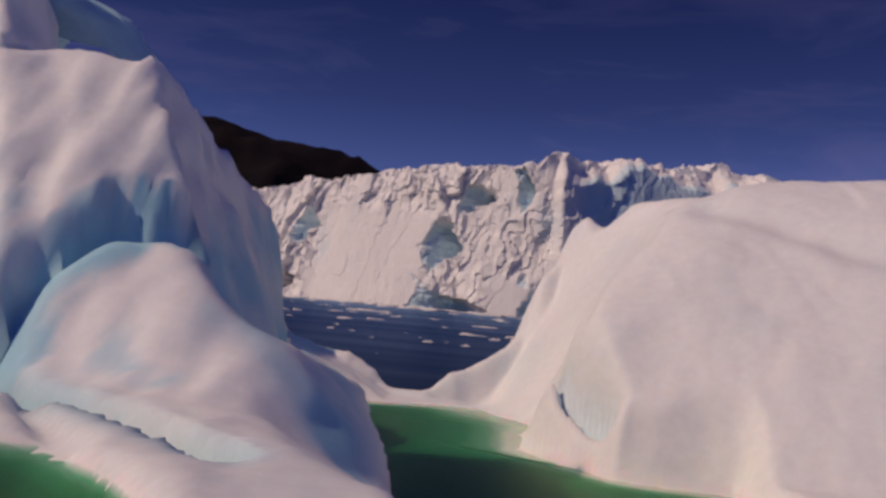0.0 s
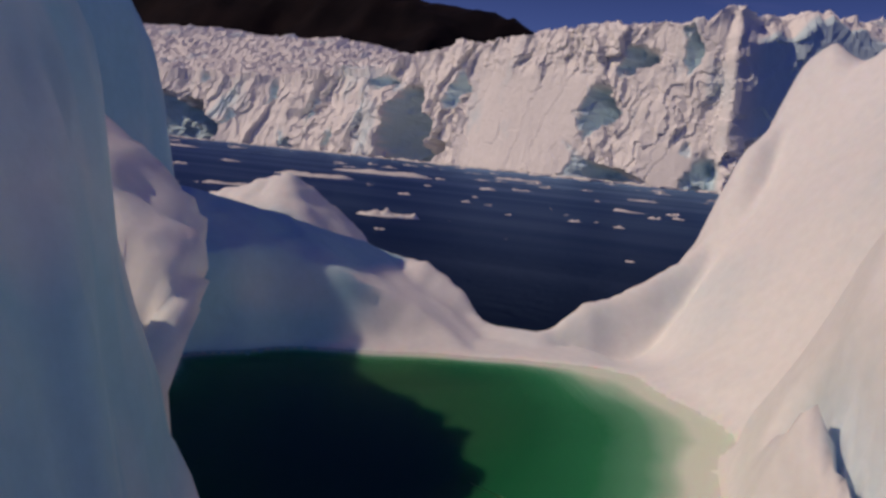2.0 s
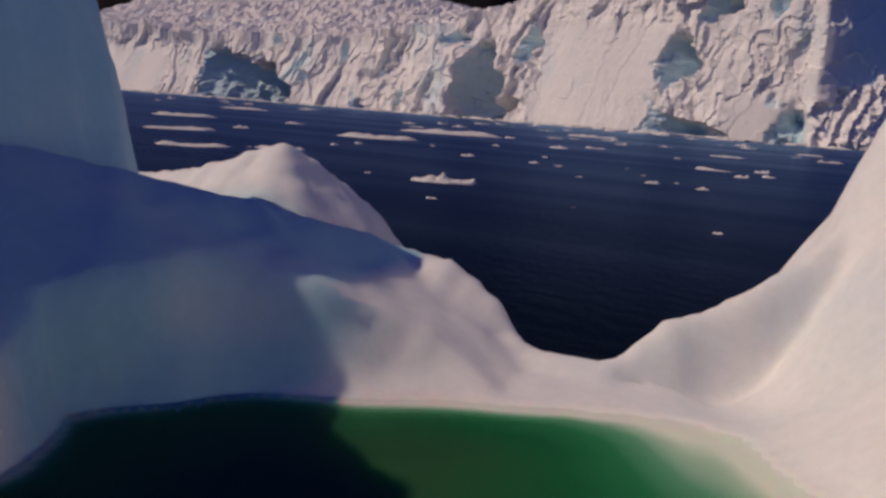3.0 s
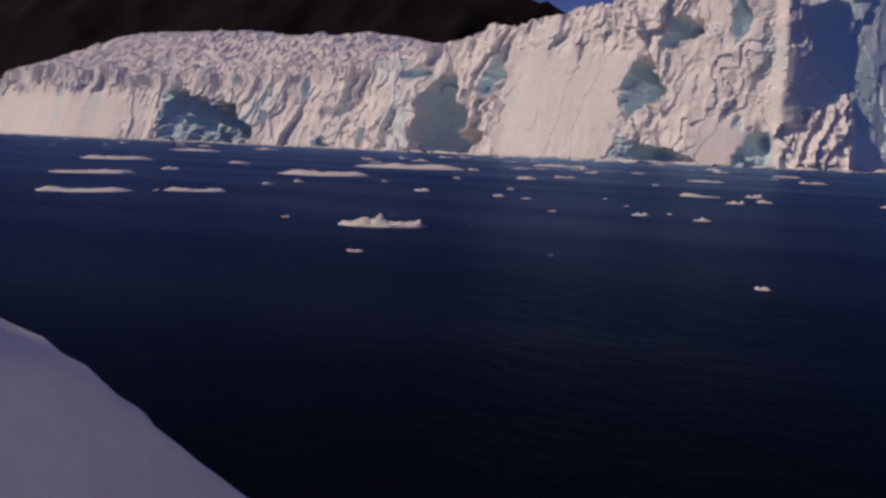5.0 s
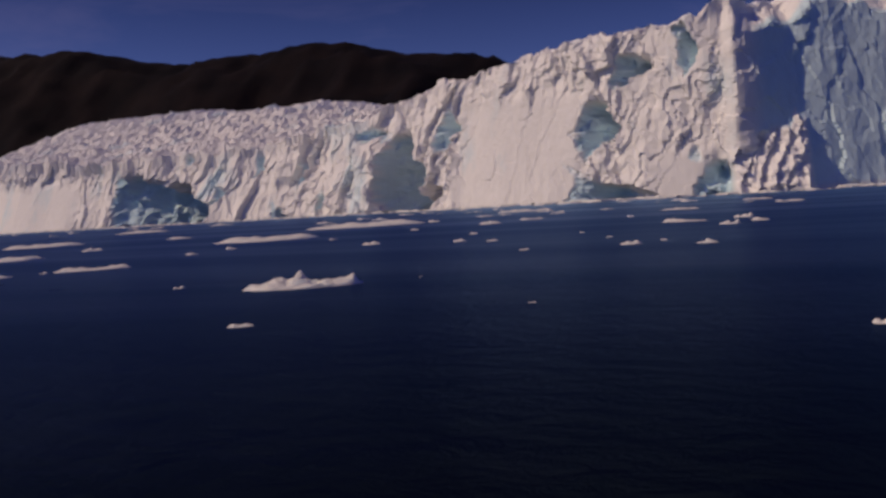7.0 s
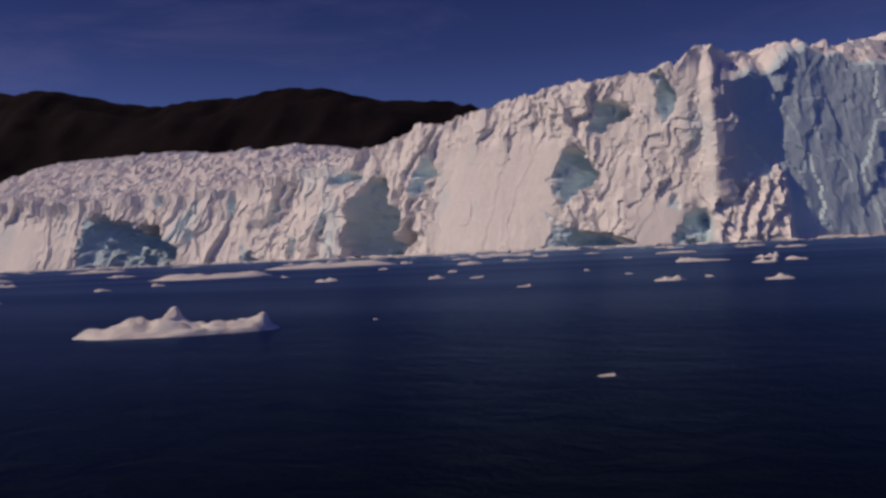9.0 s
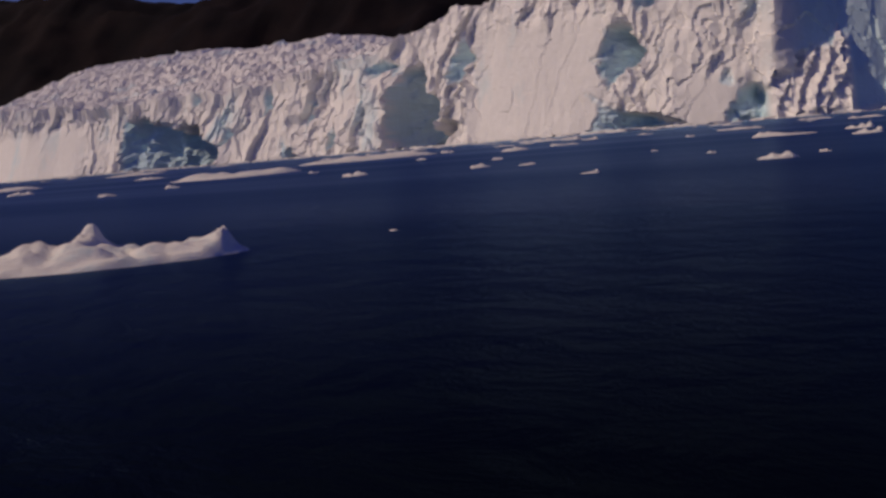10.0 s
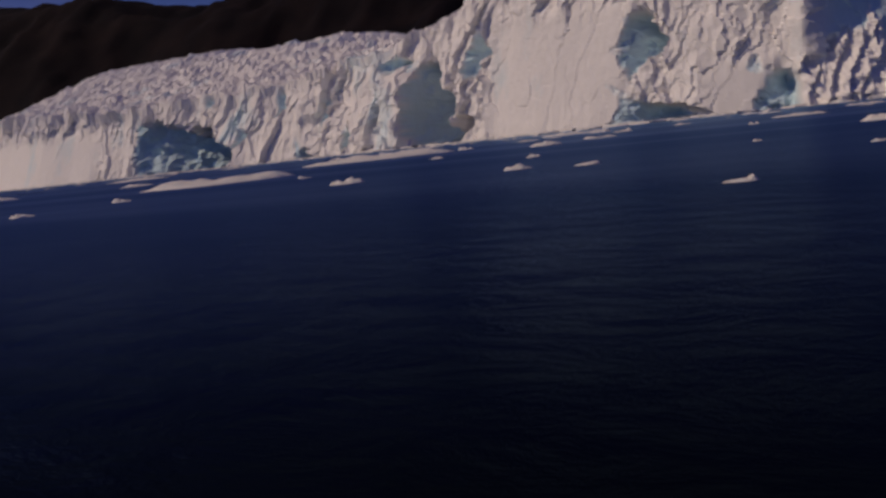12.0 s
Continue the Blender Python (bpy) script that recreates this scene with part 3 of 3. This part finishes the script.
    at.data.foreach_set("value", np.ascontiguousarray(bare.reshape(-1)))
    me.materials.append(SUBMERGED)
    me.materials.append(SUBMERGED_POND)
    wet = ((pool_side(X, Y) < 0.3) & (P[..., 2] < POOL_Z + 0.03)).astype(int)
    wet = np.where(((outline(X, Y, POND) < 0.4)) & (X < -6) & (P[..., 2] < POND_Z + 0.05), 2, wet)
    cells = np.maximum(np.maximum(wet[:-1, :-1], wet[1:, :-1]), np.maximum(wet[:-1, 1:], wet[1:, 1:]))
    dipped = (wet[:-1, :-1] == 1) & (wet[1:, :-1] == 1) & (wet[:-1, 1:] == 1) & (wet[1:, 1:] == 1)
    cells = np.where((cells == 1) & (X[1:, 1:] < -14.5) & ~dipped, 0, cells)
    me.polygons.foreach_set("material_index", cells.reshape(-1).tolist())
    me.update()
    top = new("iceberg")
    top.location = (-9, 46, 0)
    tagged(top, "huge white wind-carved iceberg with blue shaded walls and a melt pool", "iceberg")
    inv = pose(-9, 46, 0).inverted()
    body = new("body", me)
    body.parent, body.matrix_parent_inverse = top, inv
    # overhanging arch beside the spire
    s = np.linspace(0, 1, 40)
    cx = np.interp(s, [0, 0.3, 0.55, 0.8, 1], [-25.6, -24.1, -21.8, -19.2, -17.0])
    cz = np.interp(s, [0, 0.3, 0.55, 0.8, 1], [11.1, 16.8, 18.75, 17.8, 15.8])
    rad = np.interp(s, [0, 0.3, 0.7, 0.94, 1], [1.9, 1.4, 0.85, 0.55, 0.05])
    tx, tz = np.gradient(cx), np.gradient(cz)
    ln = np.hypot(tx, tz)
    nx, nz = -tz / ln, tx / ln
    a = np.linspace(0, 2 * np.pi, 28, endpoint=False)
    r = rad[:, None] * (1 + 0.28 * fbm(np.cos(a) * 1.2 + 0 * s[:, None], np.sin(a) * 1.2, s[:, None] * 6, 3, 51))
    xyz = np.stack([cx[:, None] + nx[:, None] * r * np.cos(a), 33.0 + r * np.sin(a), cz[:, None] + nz[:, None] * r * np.cos(a)], -1)
    me = sheet("arch", xyz, BERG_ICE, True)
    # blue laid evenly on the arch to deepen its shade
    at = me.attributes.new("shade_blue", "FLOAT", "POINT")
    at.data.foreach_set("value", np.full(len(me.vertices), 0.85))
    arch = new("arch", me)
    arch.parent, arch.matrix_parent_inverse = top, inv
    # meltwater lying in the bowl
    n_in = 12
    rim, mid = pool_rim(120)
    k = np.linspace(0.01, 1.05, n_in)[:, None, None]
    wide = 0.25 * smoothstep(-11.5, -13, rim[:, 0]) * smoothstep(49.5, 46, rim[:, 1])
    xy = mid + (rim - mid) * (1 + wide[:, None]) * k
    xyz = np.concatenate([xy, np.full((*xy.shape[:2], 1), POOL_Z)], -1)
    pool = new("meltwater_pool", sheet("meltwater_pool", xyz, MELTWATER, True))
    pool.visible_shadow = False
    tagged(pool, "still emerald green meltwater pool inside the iceberg", "water", kind="structure")
    c = np.array(CHANNEL[1:], float)
    t = np.gradient(c, axis=0)
    t /= np.linalg.norm(t, axis=1, keepdims=True)
    side = np.stack([-t[:, 1], t[:, 0]], -1) * 0.55
    stream = new("meltwater_stream", sheet("meltwater_stream", np.stack([np.c_[c - side, np.full(len(c), 4.5)], np.c_[c + side, np.full(len(c), 4.5)]]), MELTWATER))
    stream.visible_shadow = False
    tagged(stream, "narrow dark meltwater stream crossing the iceberg shelf", "water", kind="structure")
    me = bpy.data.meshes.new("meltwater_pond")
    me.from_pydata([(x, y, POND_Z) for x, y in POND], [], [tuple(reversed(range(len(POND))))])
    me.materials.append(MELTWATER)
    pond = new("meltwater_pond", me)
    pond.visible_shadow = False
    tagged(pond, "small green meltwater pond on the iceberg shelf", "water", kind="structure")


build_berg()


# ---- the glacier ----
FRONT = [(760, 1180, 206), (420, 1050, 203), (220, 975, 203), (95, 930, 203), (52, 914, 199), (26, 905, 190), (12, 900, 182), (-30, 910, 175), (-80, 925, 173), (-140, 944, 170), (-250, 1000, 166), (-330, 1045, 154), (-350, 1050, 162),
         (-400, 1072, 150), (-480, 1090, 124), (-600, 1125, 110), (-720, 1155, 100), (-985, 1250, 102), (-1150, 1290, 106), (-1340, 1335, 118), (-1460, 1390, 130), (-1620, 1470, 138), (-1800, 1560, 130), (-1950, 1640, 40)]


# hollows where ice has broken away: x from and to, z from and to, how far their floors climb to the right
HOLLOWS = [(-1042, -838, -5, 94, 0.0), (-432, -372, -5, 106, 0.0), (-352, -314, 70, 132, 0.3), (-153, -102, 46, 108, 0.55), (-114, -74, 116, 158, 0.3), (-22, 30, -5, 32, 0.0), (-156, -96, 1, 26, 0.0), (-484, -448, 94, 122, 0.3),
           (-704, -676, 66, 100, 0.5), (-606, -582, 42, 84, 0.6), (-36, -16, 118, 165, 0.5), (-545, -522, 4, 34, 0.4), (-640, -616, -3, 20, 0.0), (-880, -820, 100, 116, 0.3), (-770, -744, 20, 56, 0.5)]


def buttress(u, size, seed):
    """Saw teeth across the sun: each rises slowly to the right and breaks off. From 0 to 1."""
    a = u / size
    i = np.floor(a).astype(np.int64)
    out = np.zeros(a.shape)
    for k in (-1, 0, 1):
        c = i + k
        lo, hi = c + 0.38 * lattice(c, c * 0, c * 0, seed), c + 1 + 0.38 * lattice(c + 1, c * 0, c * 0, seed)
        p = (a - lo) / (hi - lo)
        tall = 0.55 + 0.45 * lattice(c, c * 0 + 3, c * 0, seed)
        out = np.where((p >= 0) & (p < 1), tall * np.clip(p, 0, 1) ** 1.5, out)
    return out


# how far the face leans back for each metre of height, by x
LEAN_X, LEAN = [-1500, -600, -400, -100, 10, 70, 900], [0.35, 0.45, 0.3, 0.16, 0.12, 0.26, 0.26]


def build_glacier():
    _, d = along(FRONT, np.zeros(1))
    s = np.arange(0, d[-1], 2.2)
    F, _ = along(FRONT, s)
    hc = F[:, 2] * (1 + 0.05 * fbm(s * 0.02, 0.0, 0.0, 4, 7))
    k = np.hanning(41)
    pad = np.pad(F[:, :2], ((20, 20), (0, 0)), "edge")
    soft = np.stack([np.convolve(pad[:, i], k / k.sum(), "valid") for i in (0, 1)], -1)
    t = np.gradient(soft, axis=0)
    t /= np.linalg.norm(t, axis=1, keepdims=True)
    out = np.stack([-t[:, 1], t[:, 0]], -1)          # points to the sea
    out *= np.sign(-out[:, 1:2])
    k = np.hanning(261)
    pad = np.pad(out, ((130, 130), (0, 0)), "edge")
    away = np.stack([np.convolve(pad[:, i], k / k.sum(), "valid") for i in (0, 1)], -1)
    away /= np.linalg.norm(away, axis=1, keepdims=True)
    nf, nt = 96, 84
    v = np.linspace(0, 1, nf)[:, None]
    lean = np.interp(F[:, 0], LEAN_X, LEAN)
    brow = smoothstep(-24, 44, F[:, 0]) * 32 * np.clip((v - 0.87 - 0.05 * fbm(s * 0.02, 0.0, 3.0, 4, 19)) / 0.13, 0, 1)
    back = v * lean * hc + brow
    face = np.stack([F[:, 0] - away[:, 0] * back, F[:, 1] - away[:, 1] * back, -3 + v * (hc + 3)], -1)
    w = (np.linspace(0, 1, nt)[1:, None]) ** 1.6
    rise = np.interp(F[:, 0], [-1950, -1800, -1650, -1500, -1350, -1200, -1050, -900, -750, -600, -480, -350, -200, 0, 200, 900],
                     [130, 160, 150, 140, 144, 144, 139, 131, 103, 89, 73, 25, 20, 20, 12, 12])
    reach = np.interp(F[:, 0], [-1500, -600, -350, 0, 900], [560, 520, 300, 240, 240])
    ztop = hc + rise * smoothstep(-0.25, 0.75, w) ** 1.1
    off = back[-1:] + reach * w
    top = np.stack([F[:, 0] - away[:, 0] * off, F[:, 1] - away[:, 1] * off, ztop], -1)
    P = np.concatenate([face, top], 0)
    S = np.broadcast_to(s, P.shape[:2]).copy()
    A = np.broadcast_to(out, (*P.shape[:2], 2))
    FX = np.broadcast_to(F[:, 0], P.shape[:2])
    z = P[..., 2]
    U = S + 6 * fbm(S * 0.03, z * 0.03, 0.0, 3, 91)
    V = z + 6 * fbm(S * 0.03, z * 0.03, 4.0, 3, 92)
    rough = 0.45 + 0.55 * smoothstep(0.0, 0.5, fbm(S * 0.006, z * 0.004, 0.0, 2, 17) + 0.25)
    calm = smoothstep(-330, -300, FX) * smoothstep(-140, -160, FX) * smoothstep(150, 110, z)
    calm = np.maximum(calm, smoothstep(-1140, -1180, FX) * smoothstep(112, 80, z + 10 * fbm(S * 0.02, z * 0.02, 0.0, 2, 18)))
    calm = np.maximum(calm, smoothstep(-84, -62, FX - 0.2 * z) * smoothstep(-10, -30, FX - 0.2 * z) * smoothstep(64, 36, z))
    rough = rough * (1 - 0.85 * calm)
    facing = smoothstep(-165, -120, FX) * smoothstep(44, 14, FX)
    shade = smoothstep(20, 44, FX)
    rough = rough * (1 - 0.5 * shade)
    corner = smoothstep(-8, 8, FX)
    onface = np.concatenate([np.ones((nf, 1)), np.linspace(1, 0.2, nt - 1)[:, None] ** 2], 0)
    push = 10 * fbm(S * 0.011, z * 0.005, 0.0, 2, 3) * (1 - 0.7 * calm) * (1 - 0.6 * smoothstep(-8, 8, FX))
    # leaning buttresses and gullies; S runs from right to left
    lean_u = -U - (0.38 + 0.2 * facing) * V + 8 * fbm(S * 0.03, z * 0.03, 1.0, 3, 59)
    gully = smoothstep(-0.35, 0.45, fbm(S * 0.009, z * 0.012, 3.0, 3, 55))
    push = push + (1 - 0.93 * calm) * (1 - 0.8 * corner) * ((17 - 7 * facing) * gully * (buttress(lean_u, 52, 51) - 0.2) + (6 - 2 * facing) * buttress(lean_u + 9 * fbm(S * 0.05, z * 0.05, 0.0, 2, 57), 19, 52) * smoothstep(-0.5, 0.5, fbm(S * 0.015, z * 0.03, 7.0, 3, 56)))
    push = push + rough * ((1 - calm) * 9 * facets(U, V, 40, 70, 13, -0.35) + 4.5 * facets(U, V, 17, 34, 14, -0.35) + 0.9 * facets(U, V, 8, 16, 15, -0.5) + 2.2 * fbm(S * 0.06, z * 0.04, 5.0, 3, 24, ridged=True) + 0.4 * fbm(S * 0.25, z * 0.18, 2.0, 3, 23, ridged=True))
    push = push + 12 * smoothstep(0, 16, FX)
    shade_blue = np.zeros(P.shape[:2])
    for x0, x1, z0, z1, climb in HOLLOWS:
        broad = x1 - x0 > 150
        deep = 0.74 if broad else 0.9 if z1 < 35 else 1.2 if x0 < -200 else 1.6
        wob = min(14, 0.16 * (x1 - x0 + 24)) * fbm(FX * 0.04, z * 0.04, x0, 4, 27)
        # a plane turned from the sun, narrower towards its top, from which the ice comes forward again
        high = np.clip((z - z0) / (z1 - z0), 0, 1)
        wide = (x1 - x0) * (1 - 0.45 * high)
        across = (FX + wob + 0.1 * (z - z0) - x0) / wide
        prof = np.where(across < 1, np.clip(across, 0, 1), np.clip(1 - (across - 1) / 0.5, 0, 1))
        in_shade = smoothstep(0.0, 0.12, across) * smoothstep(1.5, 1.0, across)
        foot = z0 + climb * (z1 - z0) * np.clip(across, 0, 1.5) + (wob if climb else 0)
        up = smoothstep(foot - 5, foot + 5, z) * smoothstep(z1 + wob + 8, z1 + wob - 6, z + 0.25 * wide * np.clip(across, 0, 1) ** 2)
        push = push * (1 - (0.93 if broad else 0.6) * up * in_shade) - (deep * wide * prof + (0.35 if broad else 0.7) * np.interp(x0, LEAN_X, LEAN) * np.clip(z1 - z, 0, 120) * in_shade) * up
        # blue in the ice colour helps the hollow read as shaded
        shade_blue = np.maximum(shade_blue, up * smoothstep(0.0, 0.06, across) * smoothstep(1.15, 1.0, across) * 0.95)
    # block standing out before its hollow, and the low seracs before the shaded face
    push = push + 20 * smoothstep(-500, -470, FX) * smoothstep(-430, -434, FX) * smoothstep(112, 84, z + 8 * fbm(S * 0.05, z * 0.05, 0.0, 3, 58))
    tall = 44 + 30 * smoothstep(10, 74, FX)
    seracs = smoothstep(4, 12, FX) * smoothstep(79, 75, FX) * smoothstep(tall + 4, tall - 8, z + 16 * facets(U, V, 13, 24, 77))
    # shade of the right-hand face painted as blue below the brow
    shade_blue = np.maximum(shade_blue, 0.9 * shade * smoothstep(0, 8, z) * np.concatenate([np.ones((nf, 1)), np.zeros((nt - 1, 1))], 0) * smoothstep(12, 4, np.concatenate([brow, np.full((nt - 1, len(s)), 30.0)], 0)))
    P[..., 0] += A[..., 0] * push * onface
    P[..., 1] += A[..., 1] * push * onface
    P[..., 1] += seracs * (888 + 0.1 * (F[:, 0] - 26) + 0.55 * z - 14 * buttress(-U - 0.35 * V, 17, 79) - 4 * fbm(S * 0.08, z * 0.08, 0.0, 3, 78, ridged=True) - P[..., 1])
    P[..., 0] += seracs * (F[:, 0] - P[..., 0])
    # no painted shade on the sunlit seracs
    shade_blue = shade_blue * (1 - seracs)
    crown = np.concatenate([smoothstep(0.8, 1.0, v) * np.ones((1, len(s))), np.ones((nt - 1, len(s)))], 0)
    px, py = P[..., 0], P[..., 1]
    spiky = 6 * facets(px + 0.3 * py, py, 34, 30, 33) + 5 * facets(px, py, 13, 14, 34) + 1.3 * facets(px, py, 6, 6, 35) + 0.9 * fbm(px * 0.15, py * 0.15, 0.0, 3, 36)
    P[..., 2] += crown * spiky
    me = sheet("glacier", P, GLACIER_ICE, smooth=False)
    at = me.attributes.new("shade_blue", "FLOAT", "POINT")
    at.data.foreach_set("value", np.ascontiguousarray(shade_blue.reshape(-1)))
    tagged(new("glacier", me), "towering white calving glacier front with blue shaded hollows", "glacier", kind="structure")


build_glacier()


# ---- the mountains ----
def build_mountain():
    x = np.linspace(-5600, 1500, 320)
    v = np.linspace(0, 1, 70)[:, None]
    crest = np.interp(x, [-5600, -4200, -3200, -2700, -2250, -2000, -1800, -1500, -1150, -900, -650, -300, 300, 1500], [560, 780, 800, 720, 690, 625, 620, 640, 600, 550, 470, 280, 90, 30])
    crest = crest * 1.018 + 12 * fbm(x * 0.006, 0.0, 0.0, 4, 63)
    X = np.broadcast_to(x, (70, 320))
    prof = np.where(v < 0.5, smoothstep(0, 0.5, v) ** 0.8, 1 - 0.6 * smoothstep(0.5, 1, v))
    Z = crest * prof
    Y = 1750 + v * 2200 + 0 * X + 0.12 * np.abs(X + 800) - 0.22 * np.maximum(0, -1500 - X)
    n = fbm(X * 0.003, Y * 0.003, 0.0, 5, 73, ridged=True)
    Z = Z + 45 * n * smoothstep(0, 0.3, v) * smoothstep(0.5, 0.35, v) - 15
    tagged(new("mountain", sheet("mountain", np.stack([X, Y, Z], -1), ROCK)), "bare dark brown mountain range behind the glacier", "mountain", kind="structure")


build_mountain()


def build_shore():
    u, v = np.meshgrid(np.linspace(-1, 1, 60), np.linspace(-1, 1, 36))
    X, Y = -2130 + 420 * u, 1600 + 190 * v + 110 * np.abs(u)
    Z = 58 * np.clip(1 - u * u, 0, 1) ** 0.7 * np.clip(1 - v * v, 0, 1) ** 0.6 + 14 * fbm(X * 0.012, Y * 0.012, 0.0, 5, 83, ridged=True) - 16
    tagged(new("rocky_shore", sheet("rocky_shore", np.stack([X, Y, Z], -1), ROCK)), "low dark brown rocky shore beside the glacier", "rock", kind="structure")


build_shore()


# ---- floating ice ----
def floe_mesh(length, width, height, peaks, seed, fine=False):
    """A low lump of ice; peaks: (place along it from -1 to 1, height, breadth, how blocky)."""
    nr, na = (34, 110) if fine else (15, 44)
    r = np.linspace(0, 1, nr)[:, None]
    a = np.linspace(2 * np.pi, 0, na, endpoint=False)
    rim = 1 + 0.22 * fbm(np.cos(a) * 1.4, np.sin(a) * 1.4, seed * 1.7, 4, seed)
    if fine:
        rim = np.abs(np.cos(a)) * 0.02 + 1 + 0.10 * fbm(np.cos(a) * 1.6, np.sin(a) * 1.6, seed * 1.7, 4, seed)
    out = np.where(r < 0.86, r / 0.86, 1 + (r - 0.86) * 0.5)
    x, y = out * rim * np.cos(a), out * rim * np.sin(a)
    z = np.zeros_like(x)
    for c, hh, b, block in peaks:
        e = ((x - c) / b) ** 2 + ((y - 0.25 * (block - 1)) / (0.5 + 0.3 * b)) ** 2
        z = np.maximum(z, hh * np.exp(-(e ** block)))
    z = z * (0.78 + 0.44 * np.abs(fbm(x * 3.1, y * 3.1, seed * 0.7, 3, seed + 5))) + 0.16 + 0.05 * fbm(x * 6, y * 6, 0.0, 3, seed + 9)
    z = z + (0.11 if fine else 0.07) * facets(x * 1.0, y * 0.6, 0.22, 0.25, seed + 3)
    lip = smoothstep(1.0, 0.92 if fine else 0.8, np.minimum(r / 0.86, 1.0))
    z = np.maximum(z * (0.3 + 0.7 * lip), 0.03)
    z = np.where(r > 0.86, -0.25 * (r - 0.86) / 0.14, z)
    xyz = np.stack([x * length / 2, y * width / 2, z * height], -1)
    xyz[-1, :, 2] = -0.4 * height - 0.1
    return sheet("ice_floe", xyz, FLOE_ICE, True)


def floe(x, y, length, peaks, seed, width=0.45, height=0.26, label="small white drifting ice floe low in the water", turn=None, fine=False):
    ob = new("ice_floe", floe_mesh(length, length * width, length * height, peaks, seed, fine))
    ob.matrix_world = pose(x, y, 0, 0, 0, math.degrees(math.atan2(-(x + 14), y - 70)) if turn is None else turn)
    return tagged(ob, label, "ice floe", "ice floes drifting before the glacier")


# the large floe passed close by
floe(-44.85, 132.33, 8.1, [(-0.86, 0.24, 0.2, 1.3), (-0.62, 0.40, 0.22, 1.0), (-0.49, 0.66, 0.2, 1.1), (-0.1, 0.76, 0.12, 1.8), (-0.12, 0.52, 0.3, 1.2), (0.16, 0.28, 0.12, 1.6), (0.43, 0.30, 0.13, 1.0), (0.66, 0.36, 0.2, 1.2), (0.79, 0.42, 0.12, 1.1), (0.88, 0.52, 0.08, 1.7)], 3, 0.42, 0.125,
     "long white ice floe with two peaks, greenish at the waterline", 24, True)
# x, y, length
SPOTS = [(-38.4, 113.4, 1.2), (-9.6, 112.7, 1.0), (-25.0, 120.6, 0.4), (-37.5, 137.6, 0.3), (-57, 133.6, 0.9), (-99.3, 147.6, 12.7), (-89.6, 160.7, 8.3), (-207.4, 272.8, 21.1), (-139.1, 191.1, 17.7), (-324.7, 464.4, 28.6),
         (-172.6, 290.8, 7.8), (-110.1, 237.8, 24.5), (-124.7, 328.3, 37.4), (-94.4, 187.4, 2.1), (-96.0, 201.5, 2.0), (-66.4, 194.8, 2.7), (-50.9, 192.3, 2.1), (-45.3, 189.6, 1.6), (-35.5, 166, 1.2)]
SPOTS += [(-56.2, 217.9, 1.6), (-69.4, 279.8, 5.5), (-64.4, 308.2, 7.4), (-102.0, 393.3, 7.2), (-69.6, 379.5, 5.6), (-20.2, 231.1, 8.2), (-12.7, 211.3, 3.1), (-9.5, 239.5, 3.7), (-7.6, 221.2, 3.1), (-24.1, 168.9, 2.6), (-16.1, 166.2, 2.2),
          (-28.4, 186.0, 0.9), (-34.0, 280.7, 1.8), (-34.5, 203.2, 0.8), (-24.4, 335.3, 11.5), (10.7, 375.8, 9.9), (5.8, 467.9, 14.2)]
SPOTS += [(-104.5, 481.4, 27.0), (13.7, 227.6, 2.9), (-20.8, 174.1, 0.8), (-145.8, 223.2, 4.4), (-93.8, 156.8, 1.0), (-86.4, 222.4, 1.7), (-82.6, 258.7, 2.3), (-105.3, 339.7, 4.1)]
rng = random.Random(4)
for i, (x, y, length) in enumerate(SPOTS):
    pk = [(rng.uniform(-0.8, 0.8), rng.uniform(0.2, 0.6), rng.uniform(0.14, 0.4), rng.uniform(0.8, 1.3)) for _ in range(4 if length < 10 else 8)]
    low = 0.26 if length < 7 else 0.10 if length < 10 else 0.06
    floe(x, y, length, pk, 20 + i, rng.uniform(0.4, 0.6), low, "small white drifting ice floe low in the water" if length < 10 else "long flat white ice floe low in the water")
for i in range(40):
    y = rng.uniform(380, 880)
    az = radians(rng.uniform(-48, 8))
    x = -12 + math.tan(az) * (y - 64)
    if y > 905 + max(0, -x - 140) * 0.36:
        continue
    length = rng.uniform(2.0, 9.0) * (0.6 + y / 900)
    floe(x, y, length, [(rng.uniform(-0.6, 0.6), rng.uniform(0.2, 0.7), 0.3, 1.2)], 80 + i, 0.5, 0.18)


def brash():
    """Broken ice afloat along the foot of the glacier."""
    _, d = along(FRONT, np.zeros(1))
    r = np.random.RandomState(8)
    bm = bmesh.new()
    for i in range(520):
        (f,), _ = along(FRONT, np.array([r.uniform(300, d[-1] - 60)]))
        x, y = f[0] + r.normal(0, 6), f[1] - 16 - abs(r.normal(0, 1)) ** 1.5 * 26
        lx, ly, lz = r.uniform(3, 16), r.uniform(2, 7), r.uniform(0.6, 3.0)
        m = pose(x, y, 0, r.uniform(-8, 8), r.uniform(-8, 8), r.uniform(-40, 40)) @ Matrix.Diagonal((lx, ly, lz, 1))
        bmesh.ops.create_icosphere(bm, subdivisions=1, radius=1.0, matrix=m)
    me = bpy.data.meshes.new("brash_ice")
    bm.to_mesh(me)
    bm.free()
    me.materials.append(FLOE_ICE)
    tagged(new("brash_ice", me), "broken white brash ice along the glacier foot", "ice", kind="stuff")


brash()
